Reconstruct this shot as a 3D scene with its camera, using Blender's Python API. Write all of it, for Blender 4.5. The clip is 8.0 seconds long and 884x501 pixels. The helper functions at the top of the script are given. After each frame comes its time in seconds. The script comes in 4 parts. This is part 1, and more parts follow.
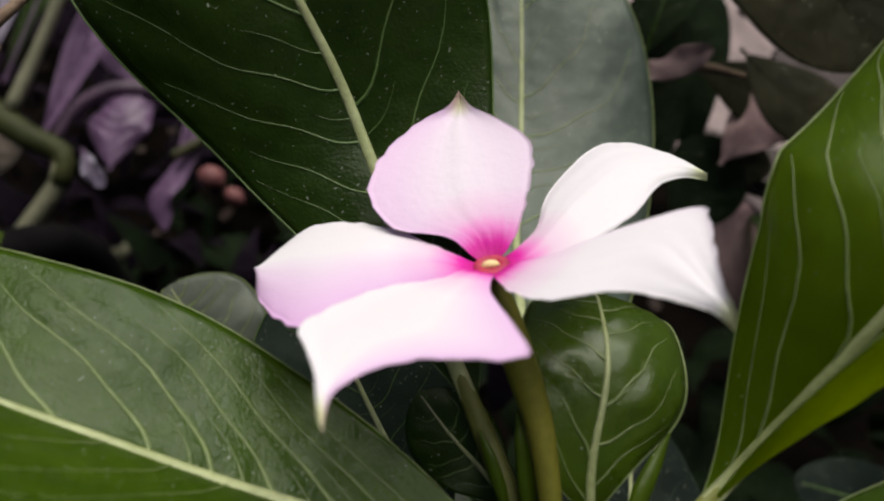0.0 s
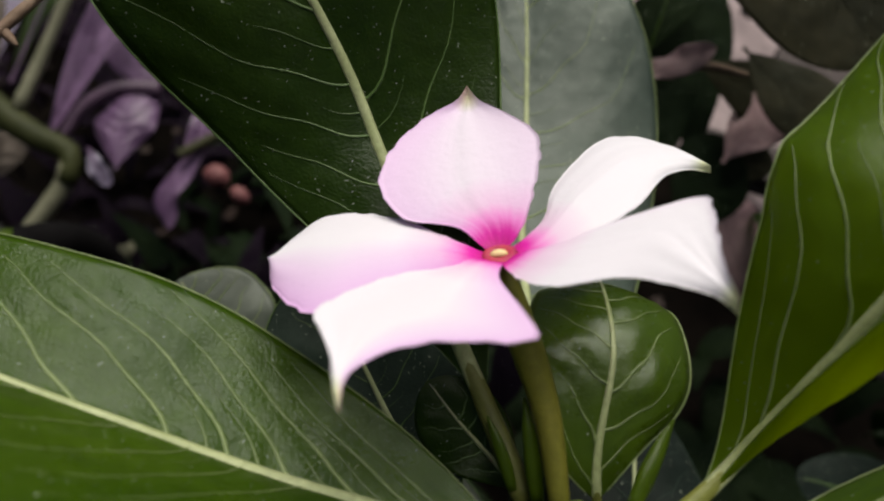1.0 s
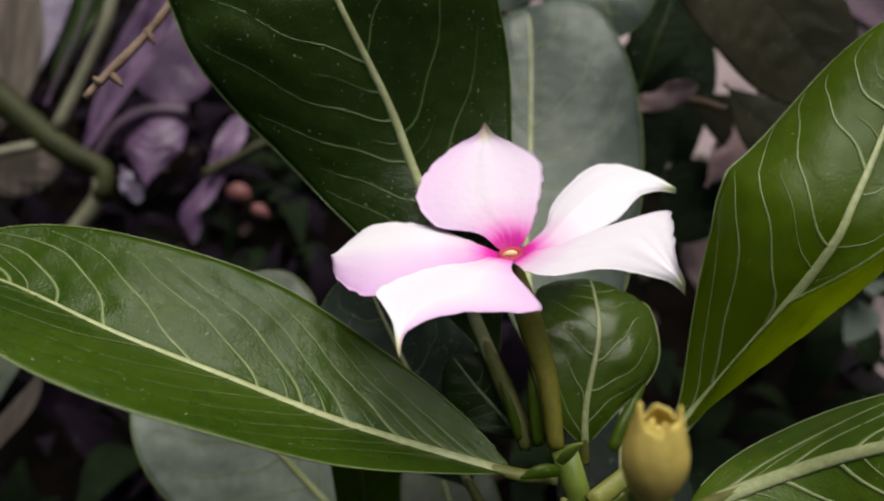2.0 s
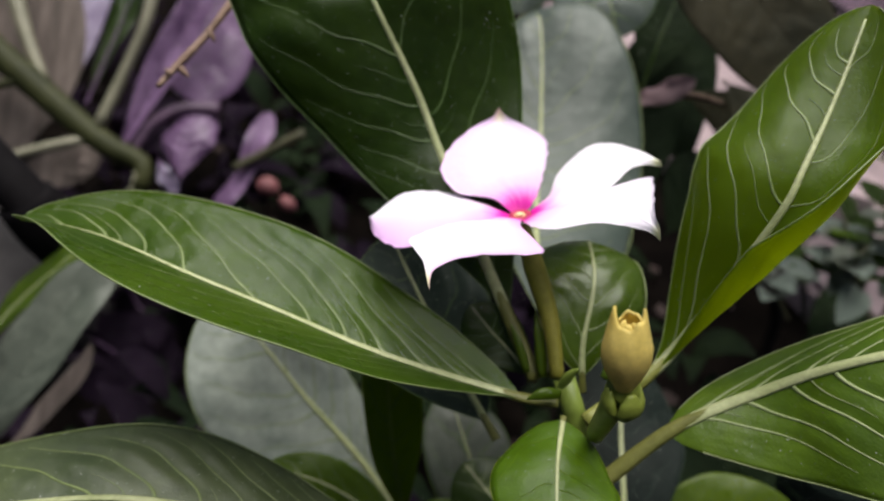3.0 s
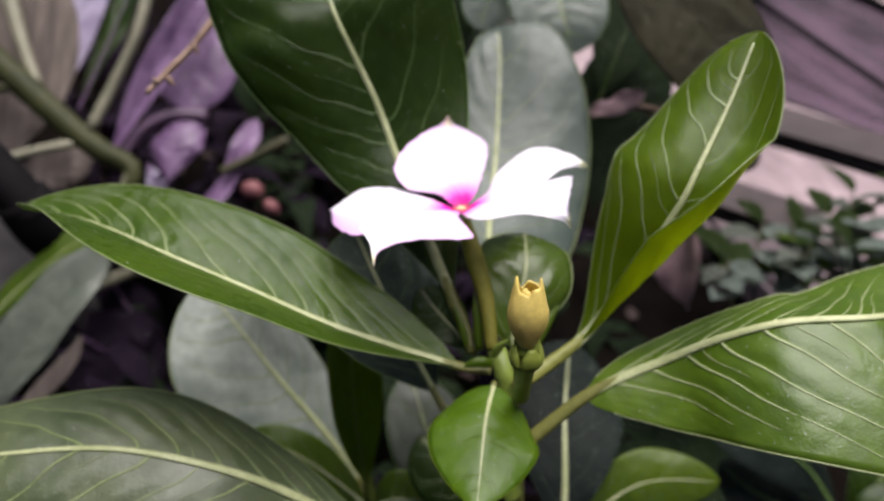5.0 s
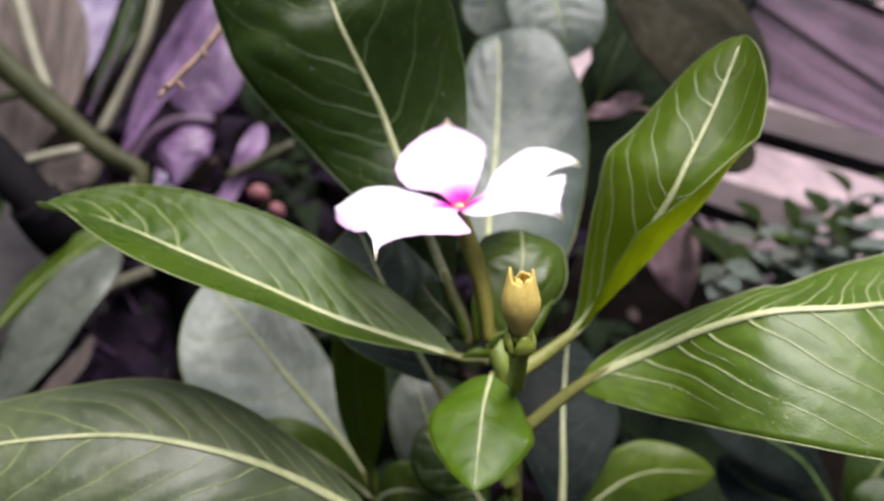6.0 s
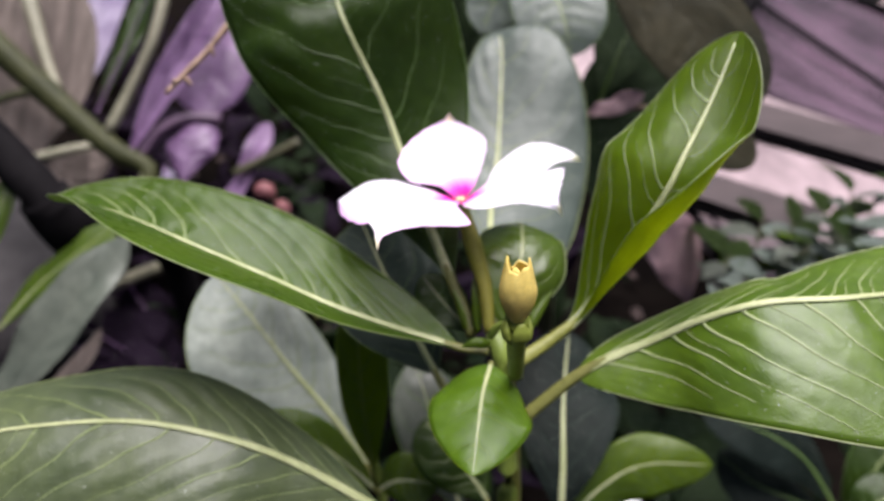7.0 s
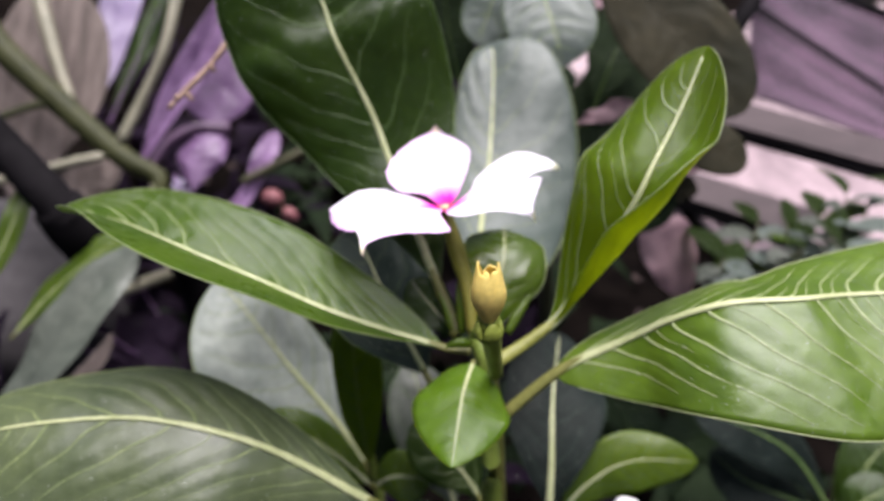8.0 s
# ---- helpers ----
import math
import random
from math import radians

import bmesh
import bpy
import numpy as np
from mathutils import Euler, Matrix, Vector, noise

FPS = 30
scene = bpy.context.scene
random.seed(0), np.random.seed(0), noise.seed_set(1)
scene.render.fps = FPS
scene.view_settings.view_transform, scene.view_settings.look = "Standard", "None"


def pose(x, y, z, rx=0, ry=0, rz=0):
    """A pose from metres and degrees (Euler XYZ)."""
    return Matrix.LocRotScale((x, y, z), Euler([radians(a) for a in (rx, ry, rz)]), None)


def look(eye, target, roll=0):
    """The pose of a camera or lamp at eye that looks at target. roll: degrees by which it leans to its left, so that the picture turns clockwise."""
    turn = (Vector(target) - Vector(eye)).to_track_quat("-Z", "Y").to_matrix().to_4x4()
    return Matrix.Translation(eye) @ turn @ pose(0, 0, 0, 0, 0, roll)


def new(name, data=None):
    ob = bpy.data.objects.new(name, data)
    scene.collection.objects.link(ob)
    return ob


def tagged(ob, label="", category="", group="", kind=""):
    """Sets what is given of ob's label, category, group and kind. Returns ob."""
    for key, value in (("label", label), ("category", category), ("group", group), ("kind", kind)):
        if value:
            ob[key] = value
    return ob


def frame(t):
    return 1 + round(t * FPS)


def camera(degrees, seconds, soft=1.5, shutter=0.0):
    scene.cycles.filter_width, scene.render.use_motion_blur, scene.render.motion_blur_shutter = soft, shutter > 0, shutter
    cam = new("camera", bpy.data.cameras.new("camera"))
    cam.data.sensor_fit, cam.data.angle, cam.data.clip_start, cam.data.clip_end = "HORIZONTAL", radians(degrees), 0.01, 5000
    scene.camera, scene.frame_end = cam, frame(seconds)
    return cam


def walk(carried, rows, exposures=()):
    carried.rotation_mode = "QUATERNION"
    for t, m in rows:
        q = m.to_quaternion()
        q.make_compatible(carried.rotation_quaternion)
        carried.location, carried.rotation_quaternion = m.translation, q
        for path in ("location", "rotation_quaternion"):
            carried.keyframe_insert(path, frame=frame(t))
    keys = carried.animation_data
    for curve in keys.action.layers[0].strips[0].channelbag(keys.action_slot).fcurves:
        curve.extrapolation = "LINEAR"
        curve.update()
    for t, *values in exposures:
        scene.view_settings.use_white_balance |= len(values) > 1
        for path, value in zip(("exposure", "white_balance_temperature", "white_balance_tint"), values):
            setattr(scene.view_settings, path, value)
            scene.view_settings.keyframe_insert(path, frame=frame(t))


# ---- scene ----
cam = camera(60.2, 8.0, 2.1)
cam.data.dof.use_dof = True
cam.data.dof.focus_distance, cam.data.dof.aperture_fstop = 0.087, 23.0
MM = 0.001
# seconds, eye in millimetres, yaw, pitch and roll in degrees
PATH = [
    (0.0, -6.44, -37.37, 261.26, -0.000, -36.000, 0.000),
    (0.5, -5.94, -37.79, 260.52, -0.101, -36.029, 0.362),
    (1.0, -7.13, -39.39, 261.35, 0.202, -35.894, -0.074),
    (2.5, -10.62, -69.54, 276.14, 0.370, -33.905, 0.899),
    (3.0, -10.62, -76.79, 277.07, 1.655, -34.075, -0.024),
    (3.5, -5.91, -80.18, 279.27, 0.849, -33.672, 0.442),
    (4.0, -5.14, -85.82, 281.47, 1.271, -33.319, 0.069),
    (4.5, -4.45, -89.21, 282.46, 0.687, -33.451, 1.030),
    (6.0, -2.43, -97.82, 285.11, 1.259, -32.946, 0.537),
    (6.5, -4.51, -99.23, 285.43, 1.549, -32.957, 0.364),
    (7.0, -1.47, -100.80, 285.33, 1.791, -32.915, 0.428),
    (7.5, 0.56, -101.58, 286.48, 2.491, -33.128, -0.026),
    (8.0, 4.18, -106.78, 289.59, 3.070, -32.608, -0.640),
]


def held(x, y, z, yaw, pitch, roll):
    eye, a, b = Vector((x, y, z)) * MM, radians(yaw), radians(pitch)
    return look(eye, eye + Vector((-math.sin(a) * math.cos(b), math.cos(a) * math.cos(b), math.sin(b))), roll)


walk(cam, [(t, held(*row)) for t, *row in PATH], [(0.0, -0.24, 6830, 0), (1.2, -0.24, 6830, 0), (2.5, -0.04, 6600, 5.5), (3.0, 0.24, 6480, 8), (4.5, 0.36, 6430, 11.5), (6.0, 0.88, 6300, 17), (7.0, 0.90, 6280, 16), (7.7, 0.97, 6250, 17), (8.0, 1.04, 6210, 18.5)])

# ---- sky and sun: bright open shade ----
world = bpy.data.worlds.new("sky")
scene.world = world
world.use_nodes = True
wn = world.node_tree
sky = wn.nodes.new("ShaderNodeTexSky")
sky.sky_type, sky.sun_disc = "NISHITA", False
sky.sun_elevation, sky.sun_rotation = radians(79), radians(51)
sky.air_density, sky.dust_density, sky.ozone_density = 0.8, 4.0, 0.3
wn.links.new(sky.outputs[0], wn.nodes["Background"].inputs[0])
wn.nodes["Background"].inputs[1].default_value = 0.04
sun = new("sun", bpy.data.lights.new("sun", "SUN"))
sun.data.energy, sun.data.angle, sun.data.color = 5.0, radians(56), (1.0, 0.968, 0.905)
sun.matrix_world = look((0.15, 0.12, 1.0), (0, 0, 0))


# ---- materials ----
def material(name, rough=0.5, metal=0.0, spec=0.5):
    m = bpy.data.materials.new(name)
    m.use_nodes = True
    b = m.node_tree.nodes["Principled BSDF"]
    b.inputs["Roughness"].default_value, b.inputs["Metallic"].default_value = rough, metal
    b.inputs["Specular IOR Level"].default_value = spec
    return m, m.node_tree, b


def noise_node(nt, scale, detail=4.0, rough=0.6, stretch=None, coord="Object"):
    n = nt.nodes.new("ShaderNodeTexNoise")
    n.inputs["Scale"].default_value, n.inputs["Detail"].default_value, n.inputs["Roughness"].default_value = scale, detail, rough
    tc = nt.nodes.new("ShaderNodeTexCoord")
    if stretch:
        mp = nt.nodes.new("ShaderNodeMapping")
        mp.inputs["Scale"].default_value = stretch
        nt.links.new(tc.outputs[coord], mp.inputs[0])
        nt.links.new(mp.outputs[0], n.inputs["Vector"])
    else:
        nt.links.new(tc.outputs[coord], n.inputs["Vector"])
    return n


def ramp(nt, source, stops):
    r = nt.nodes.new("ShaderNodeValToRGB")
    e = r.color_ramp.elements
    e[0].position, e[0].color = stops[0][0], (*stops[0][1], 1)
    e[1].position, e[1].color = stops[-1][0], (*stops[-1][1], 1)
    for p, c in stops[1:-1]:
        e.new(p).color = (*c, 1)
    nt.links.new(source, r.inputs[0])
    return r


def mixed(nt, kind, fac, a, b):
    x = nt.nodes.new("ShaderNodeMix")
    x.data_type, x.blend_type = "RGBA", kind
    for socket, v in ((x.inputs[0], fac), (x.inputs[6], a), (x.inputs[7], b)):
        if isinstance(v, (int, float)):
            socket.default_value = v
        elif isinstance(v, tuple):
            socket.default_value = (*v, 1)
        else:
            nt.links.new(v, socket)
    return x.outputs[2]


def bumped(nt, bsdf, parts, distance=0.0002):
    last = None
    for source, strength, *depth in parts:
        b = nt.nodes.new("ShaderNodeBump")
        b.inputs["Strength"].default_value, b.inputs["Distance"].default_value = strength, depth[0] if depth else distance
        nt.links.new(source, b.inputs["Height"])
        if last:
            nt.links.new(last, b.inputs["Normal"])
        last = b.outputs[0]
    nt.links.new(last, bsdf.inputs["Normal"])


def see_through(nt, bsdf, colour, share):
    """Mixes light that comes through a thin blade into its shader."""
    t, x = nt.nodes.new("ShaderNodeBsdfTranslucent"), nt.nodes.new("ShaderNodeMixShader")
    if isinstance(colour, tuple):
        t.inputs[0].default_value = (*colour, 1)
    else:
        nt.links.new(colour, t.inputs[0])
    x.inputs[0].default_value = share
    nt.links.new(bsdf.outputs[0], x.inputs[1])
    nt.links.new(t.outputs[0], x.inputs[2])
    nt.links.new(x.outputs[0], nt.nodes["Material Output"].inputs[0])


def leaf_material(name, dark, light, through_colour, rough=0.31, spec=0.5, share=0.30, relief=1.0):
    m, nt, b = material(name, rough, 0, spec)
    broad, fine = noise_node(nt, 45, 3), noise_node(nt, 420, 5, 0.7)
    cells = nt.nodes.new("ShaderNodeTexVoronoi")
    cells.feature, cells.inputs["Scale"].default_value = "DISTANCE_TO_EDGE", 1700
    nt.links.new(nt.nodes.new("ShaderNodeTexCoord").outputs["Object"], cells.inputs["Vector"])
    base = ramp(nt, broad.outputs[0], [(0.32, dark), (0.68, light)]).outputs[0]
    mottle = ramp(nt, fine.outputs[0], [(0.3, (0.72, 0.74, 0.7)), (0.7, (1.12, 1.1, 1.05))]).outputs[0]
    col = mixed(nt, "MULTIPLY", 1.0, base, mottle)
    # small pale specks of dust
    dust = noise_node(nt, 2300, 2, 0.5)
    speck = ramp(nt, dust.outputs[0], [(0.705, (0, 0, 0)), (0.735, (1, 1, 1))]).outputs[0]
    col = mixed(nt, "MIX", speck, col, (0.35, 0.38, 0.3))
    nt.links.new(col, b.inputs["Base Color"])
    gloss = ramp(nt, noise_node(nt, 150, 5, 0.7).outputs[0], [(0.3, (rough - 0.07,) * 3), (0.7, (rough + 0.13,) * 3)]).outputs[0]
    nt.links.new(gloss, b.inputs["Roughness"])
    edge = ramp(nt, cells.outputs["Distance"], [(0.0, (0, 0, 0)), (0.25, (1, 1, 1))]).outputs[0]
    bumped(nt, b, [(noise_node(nt, 95, 2, 0.5).outputs[0], 0.8, 0.0010 * relief), (noise_node(nt, 170, 3, 0.55).outputs[0], 0.42 * relief), (edge, 0.10 * relief), (fine.outputs[0], 0.34 * relief)], 0.0002)
    see_through(nt, b, through_colour, share)
    return m


LEAF = leaf_material("leaf_green", (0.043, 0.080, 0.004), (0.075, 0.120, 0.007), (0.30, 0.40, 0.010), 0.31, 0.34, 0.36)
LEAF_FRESH = leaf_material("leaf_fresh_green", (0.058, 0.112, 0.002), (0.098, 0.168, 0.005), (0.60, 0.68, 0.010), 0.35, 0.45, 0.62, 1.1)
LEAF_CRISP = leaf_material("leaf_crinkled_green", (0.030, 0.068, 0.002), (0.056, 0.102, 0.004), (0.27, 0.38, 0.010), 0.29, 0.34, 0.34, 2.0)
LEAF_SHEEN = leaf_material("leaf_sheen_green", (0.062, 0.118, 0.004), (0.104, 0.172, 0.008), (0.30, 0.40, 0.012), 0.34, 0.66, 0.34, 1.1)
LEAF_GLOSSY = leaf_material("leaf_glossy_green", (0.040, 0.078, 0.004), (0.070, 0.115, 0.007), (0.30, 0.40, 0.012), 0.27, 0.55, 0.34)
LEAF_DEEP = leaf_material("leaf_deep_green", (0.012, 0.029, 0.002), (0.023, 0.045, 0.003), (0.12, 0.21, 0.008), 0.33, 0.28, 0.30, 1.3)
LEAF_YOUNG = leaf_material("leaf_young_green", (0.052, 0.110, 0.002), (0.082, 0.152, 0.004), (0.26, 0.38, 0.010), 0.33, 0.4)
LEAF_WAXY = leaf_material("leaf_waxy_grey_green", (0.042, 0.058, 0.051), (0.075, 0.096, 0.086), (0.05, 0.10, 0.03), 0.46, 0.55, 0.12)
LEAF_DULL = leaf_material("leaf_dull_green", (0.046, 0.066, 0.024), (0.080, 0.102, 0.040), (0.10, 0.15, 0.02), 0.40, 0.80, 0.22)
# grey-green lifted pale: the sheen of the sky is in this base colour
LEAF_PALE_SHEEN = leaf_material("leaf_pale_sheen_grey_green", (0.18, 0.212, 0.196), (0.34, 0.368, 0.338), (0.08, 0.13, 0.05), 0.40, 0.95, 0.12)
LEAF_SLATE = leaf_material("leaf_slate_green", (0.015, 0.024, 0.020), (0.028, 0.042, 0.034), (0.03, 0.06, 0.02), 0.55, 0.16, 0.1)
LEAF_BROWN = leaf_material("leaf_dull_brown_green", (0.013, 0.013, 0.007), (0.032, 0.028, 0.016), (0.05, 0.05, 0.02), 0.7, 0.12, 0.1)
LEAF_PURPLE = leaf_material("leaf_purple", (0.080, 0.034, 0.105), (0.29, 0.170, 0.345), (0.20, 0.09, 0.22), 0.42, 0.5, 0.22)
LEAF_GREY = leaf_material("leaf_soft_grey_green", (0.058, 0.070, 0.056), (0.110, 0.122, 0.102), (0.08, 0.12, 0.05), 0.45, 0.6, 0.12)
LEAF_LAVENDER = leaf_material("leaf_lavender", (0.20, 0.15, 0.28), (0.42, 0.36, 0.52), (0.22, 0.12, 0.26), 0.42, 0.5, 0.22)
# purple and green leaves with deep shade put into their near-black colours
LEAF_SHADE_PURPLE = leaf_material("leaf_shade_purple", (0.005, 0.003, 0.007), (0.013, 0.008, 0.016), (0.02, 0.01, 0.02), 0.8, 0.02, 0.05)
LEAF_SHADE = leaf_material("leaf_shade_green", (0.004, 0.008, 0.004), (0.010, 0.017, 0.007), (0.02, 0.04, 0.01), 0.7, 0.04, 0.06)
# grey-green darkened until the colour itself holds the shade low down
LEAF_SHADE_GREY = leaf_material("leaf_shade_grey_green", (0.005, 0.008, 0.007), (0.011, 0.016, 0.015), (0.02, 0.04, 0.01), 0.5, 0.07, 0.05)
LEAF_MAUVE = leaf_material("leaf_mauve", (0.22, 0.13, 0.16), (0.36, 0.24, 0.27), (0.22, 0.1, 0.1), 0.6, 0.3, 0.1)


def plain_material(name, dark, light, rough, scale, bump=0.4, spec=0.4, stretch=None, share=0.0, distance=0.0003):
    m, nt, b = material(name, rough, 0, spec)
    n, fine = noise_node(nt, scale, 5, 0.6, stretch), noise_node(nt, scale * 7, 4, 0.7, stretch)
    base = ramp(nt, n.outputs[0], [(0.3, dark), (0.7, light)]).outputs[0]
    col = mixed(nt, "MULTIPLY", 1.0, base, ramp(nt, fine.outputs[0], [(0.25, (0.75,) * 3), (0.75, (1.15,) * 3)]).outputs[0])
    nt.links.new(col, b.inputs["Base Color"])
    bumped(nt, b, [(n.outputs[0], bump), (fine.outputs[0], bump)], distance)
    if share:
        see_through(nt, b, col, share)
    return m


RIB = plain_material("midrib_pale_green", (0.27, 0.30, 0.135), (0.43, 0.45, 0.255), 0.42, 160, 0.3)
VEIN = plain_material("vein_pale_green", (0.125, 0.165, 0.055), (0.22, 0.265, 0.11), 0.42, 200, 0.2)
RIB_THIN = plain_material("vein_bright_green", (0.20, 0.245, 0.10), (0.32, 0.36, 0.185), 0.42, 200, 0.2)
VEIN_DIM = plain_material("vein_dull_green", (0.055, 0.10, 0.022), (0.10, 0.155, 0.045), 0.42, 200, 0.2)
STEM = plain_material("stem_green", (0.11, 0.16, 0.022), (0.21, 0.26, 0.05), 0.45, 120, 0.4, stretch=(1, 1, 0.2))
STEM_DRAB = plain_material("stalk_drab_green", (0.085, 0.090, 0.016), (0.150, 0.150, 0.038), 0.5, 110, 0.4)
STEM_YELLOW = plain_material("stalk_yellow_green", (0.150, 0.160, 0.026), (0.235, 0.235, 0.060), 0.5, 110, 0.4)
STEM_OLIVE = plain_material("stem_olive", (0.026, 0.026, 0.012), (0.062, 0.058, 0.028), 0.5, 90, 0.5)
STEM_MOSS = plain_material("stem_moss_green", (0.017, 0.020, 0.005), (0.045, 0.047, 0.016), 0.6, 90, 0.5, 0.2)
STEM_PURPLE = plain_material("stem_dark_purple", (0.03, 0.014, 0.034), (0.10, 0.055, 0.10), 0.45, 90, 0.4)
STEM_PALE = plain_material("stem_pale", (0.13, 0.125, 0.085), (0.23, 0.215, 0.155), 0.5, 90, 0.4)
BUD_RED = plain_material("bud_dull_red", (0.10, 0.028, 0.038), (0.22, 0.08, 0.085), 0.6, 70, 0.4)
BUD = plain_material("bud_ochre", (0.64, 0.48, 0.09), (0.82, 0.66, 0.22), 0.5, 90, 0.12, share=0.30)
SEPAL = plain_material("sepal_green", (0.17, 0.215, 0.025), (0.29, 0.33, 0.06), 0.45, 140, 0.3, share=0.2)
TUBE = plain_material("flower_tube", (0.14, 0.135, 0.016), (0.23, 0.205, 0.034), 0.5, 150, 0.3, share=0.15)
TWIG = plain_material("twig_brown", (0.11, 0.06, 0.04), (0.30, 0.20, 0.15), 0.7, 160, 0.9)
# soil far darker than its own tone: shade under the plants is painted in
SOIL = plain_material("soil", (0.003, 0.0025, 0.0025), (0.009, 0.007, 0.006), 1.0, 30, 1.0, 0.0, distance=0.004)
LITTER = plain_material("dry_leaf", (0.022, 0.013, 0.012), (0.07, 0.042, 0.038), 0.8, 60, 0.6, share=0.1)
PIPE = plain_material("black_plastic", (0.004, 0.0035, 0.004), (0.009, 0.008, 0.009), 0.8, 60, 0.3, 0.04)
SLAB = plain_material("pale_concrete", (0.15, 0.112, 0.123), (0.36, 0.275, 0.295), 0.85, 22, 0.6, 0.3, stretch=(1.4, 0.5, 1), distance=0.001)
BATTEN = plain_material("brown_grey_batten", (0.028, 0.018, 0.02), (0.062, 0.042, 0.046), 0.75, 40, 0.5, stretch=(0.2, 1, 1))
STONE = plain_material("grey_stone", (0.025, 0.022, 0.023), (0.065, 0.058, 0.06), 0.8, 40, 0.7, distance=0.001)
BARK = plain_material("brown_fibre", (0.055, 0.042, 0.036), (0.19, 0.15, 0.135), 0.85, 60, 0.8, stretch=(3, 0.4, 0.4), distance=0.001)
PEBBLE = plain_material("white_pebble", (0.55, 0.55, 0.53), (0.72, 0.72, 0.70), 0.7, 120, 0.4)


def woven_material():
    m, nt, b = material("purple_woven_cloth", 0.7, 0, 0.4)
    tc = nt.nodes.new("ShaderNodeTexCoord")
    w = nt.nodes.new("ShaderNodeTexWave")
    w.bands_direction = "X"
    w.inputs["Scale"].default_value, w.inputs["Distortion"].default_value, w.inputs["Detail"].default_value = 13, 0.8, 2
    w2 = nt.nodes.new("ShaderNodeTexWave")
    w2.bands_direction = "Y"
    w2.inputs["Scale"].default_value, w2.inputs["Distortion"].default_value = 60, 1.0
    for x in (w, w2):
        nt.links.new(tc.outputs["UV"], x.inputs["Vector"])
    n = noise_node(nt, 25, 4)
    base = ramp(nt, n.outputs[0], [(0.3, (0.024, 0.014, 0.024)), (0.7, (0.08, 0.05, 0.074))]).outputs[0]
    # light and dark of the folds, painted as streaks along the panel
    fold_bands = ramp(nt, noise_node(nt, 1.0, 3, 0.6, (0.5, 9, 1), "UV").outputs[0], [(0.36, (0.45, 0.42, 0.45)), (0.62, (1.75, 1.6, 1.65))]).outputs[0]
    base = mixed(nt, "MULTIPLY", 1.0, base, fold_bands)
    thread = ramp(nt, w.outputs[0], [(0.15, (0.10, 0.09, 0.11)), (0.75, (2.1, 2.0, 2.1))]).outputs[0]
    nt.links.new(mixed(nt, "MULTIPLY", 1.0, base, thread), b.inputs["Base Color"])
    bumped(nt, b, [(w.outputs[0], 0.9), (w2.outputs[0], 0.4)], 0.0008)
    return m


CLOTH = woven_material()


def petal_material():
    m, nt, b = material("petal", 0.5, 0, 0.3)
    uv = nt.nodes.new("ShaderNodeUVMap")
    uv.uv_map = "petal"
    sep = nt.nodes.new("ShaderNodeSeparateXYZ")
    nt.links.new(uv.outputs[0], sep.inputs[0])
    streak = noise_node(nt, 1.0, 3, 0.6, (4, 22, 1), "UV")
    jitter = nt.nodes.new("ShaderNodeMath")
    jitter.operation = "MULTIPLY_ADD"
    nt.links.new(streak.outputs[0], jitter.inputs[0])
    jitter.inputs[1].default_value = 0.05
    nt.links.new(sep.outputs[0], jitter.inputs[2])
    col = ramp(nt, jitter.outputs[0], [(0.058, (0.52, 0.003, 0.22)), (0.088, (0.74, 0.02, 0.43)), (0.114, (0.84, 0.27, 0.68)), (0.150, (0.81, 0.57, 0.79)), (0.23, (0.82, 0.755, 0.87)), (0.60, (0.82, 0.765, 0.87)), (0.74, (0.79, 0.77, 0.72)), (0.90, (0.78, 0.77, 0.52))]).outputs[0]
    # one half of a petal is pinker than the other
    flank = ramp(nt, sep.outputs[1], [(0.40, (1.0, 1.0, 1.0)), (0.62, (0.96, 0.77, 0.96)), (0.95, (0.89, 0.53, 0.90))]).outputs[0]
    col = mixed(nt, "MULTIPLY", 1.0, col, flank)
    nt.links.new(col, b.inputs["Base Color"])
    bumped(nt, b, [(streak.outputs[0], 0.16), (noise_node(nt, 700, 4, 0.65).outputs[0], 0.32)], 0.00025)
    see_through(nt, b, col, 0.14)
    return m


PETAL = petal_material()
EYE = plain_material("flower_eye", (0.34, 0.010, 0.085), (0.50, 0.055, 0.085), 0.5, 500, 0.3)
ANTHER = plain_material("anther_yellow", (0.80, 0.60, 0.26), (0.88, 0.74, 0.42), 0.6, 500, 0.3)


# ---- mesh helpers ----
def mesh_object(name, verts, faces, mat, parent=None, label="", uvs=None, uv_name="uv"):
    """One smooth mesh; verts are in millimetres of the world, and are stored from the thing's own base."""
    base = thing_base(parent)
    me = bpy.data.meshes.new(name)
    me.from_pydata([tuple((Vector(v) * MM) - base) for v in verts], [], faces)
    me.materials.append(mat)
    me.polygons.foreach_set("use_smooth", [True] * len(me.polygons))
    if uvs is not None:
        layer = me.uv_layers.new(name=uv_name)
        for lp in me.loops:
            layer.data[lp.index].uv = uvs[lp.vertex_index]
    me.update()
    ob = new(name, me)
    ob.parent = parent
    if label:
        tagged(ob, label)
    return ob


def thing_base(ob):
    while ob and ob.parent:
        ob = ob.parent
    return ob.location.copy() if ob else Vector((0, 0, 0))


def thing(name, base, label, category, group="", kind=""):
    e = new(name)
    e.empty_display_size = 0.01
    e.location = Vector(base) * MM
    return tagged(e, label, category, group, kind)


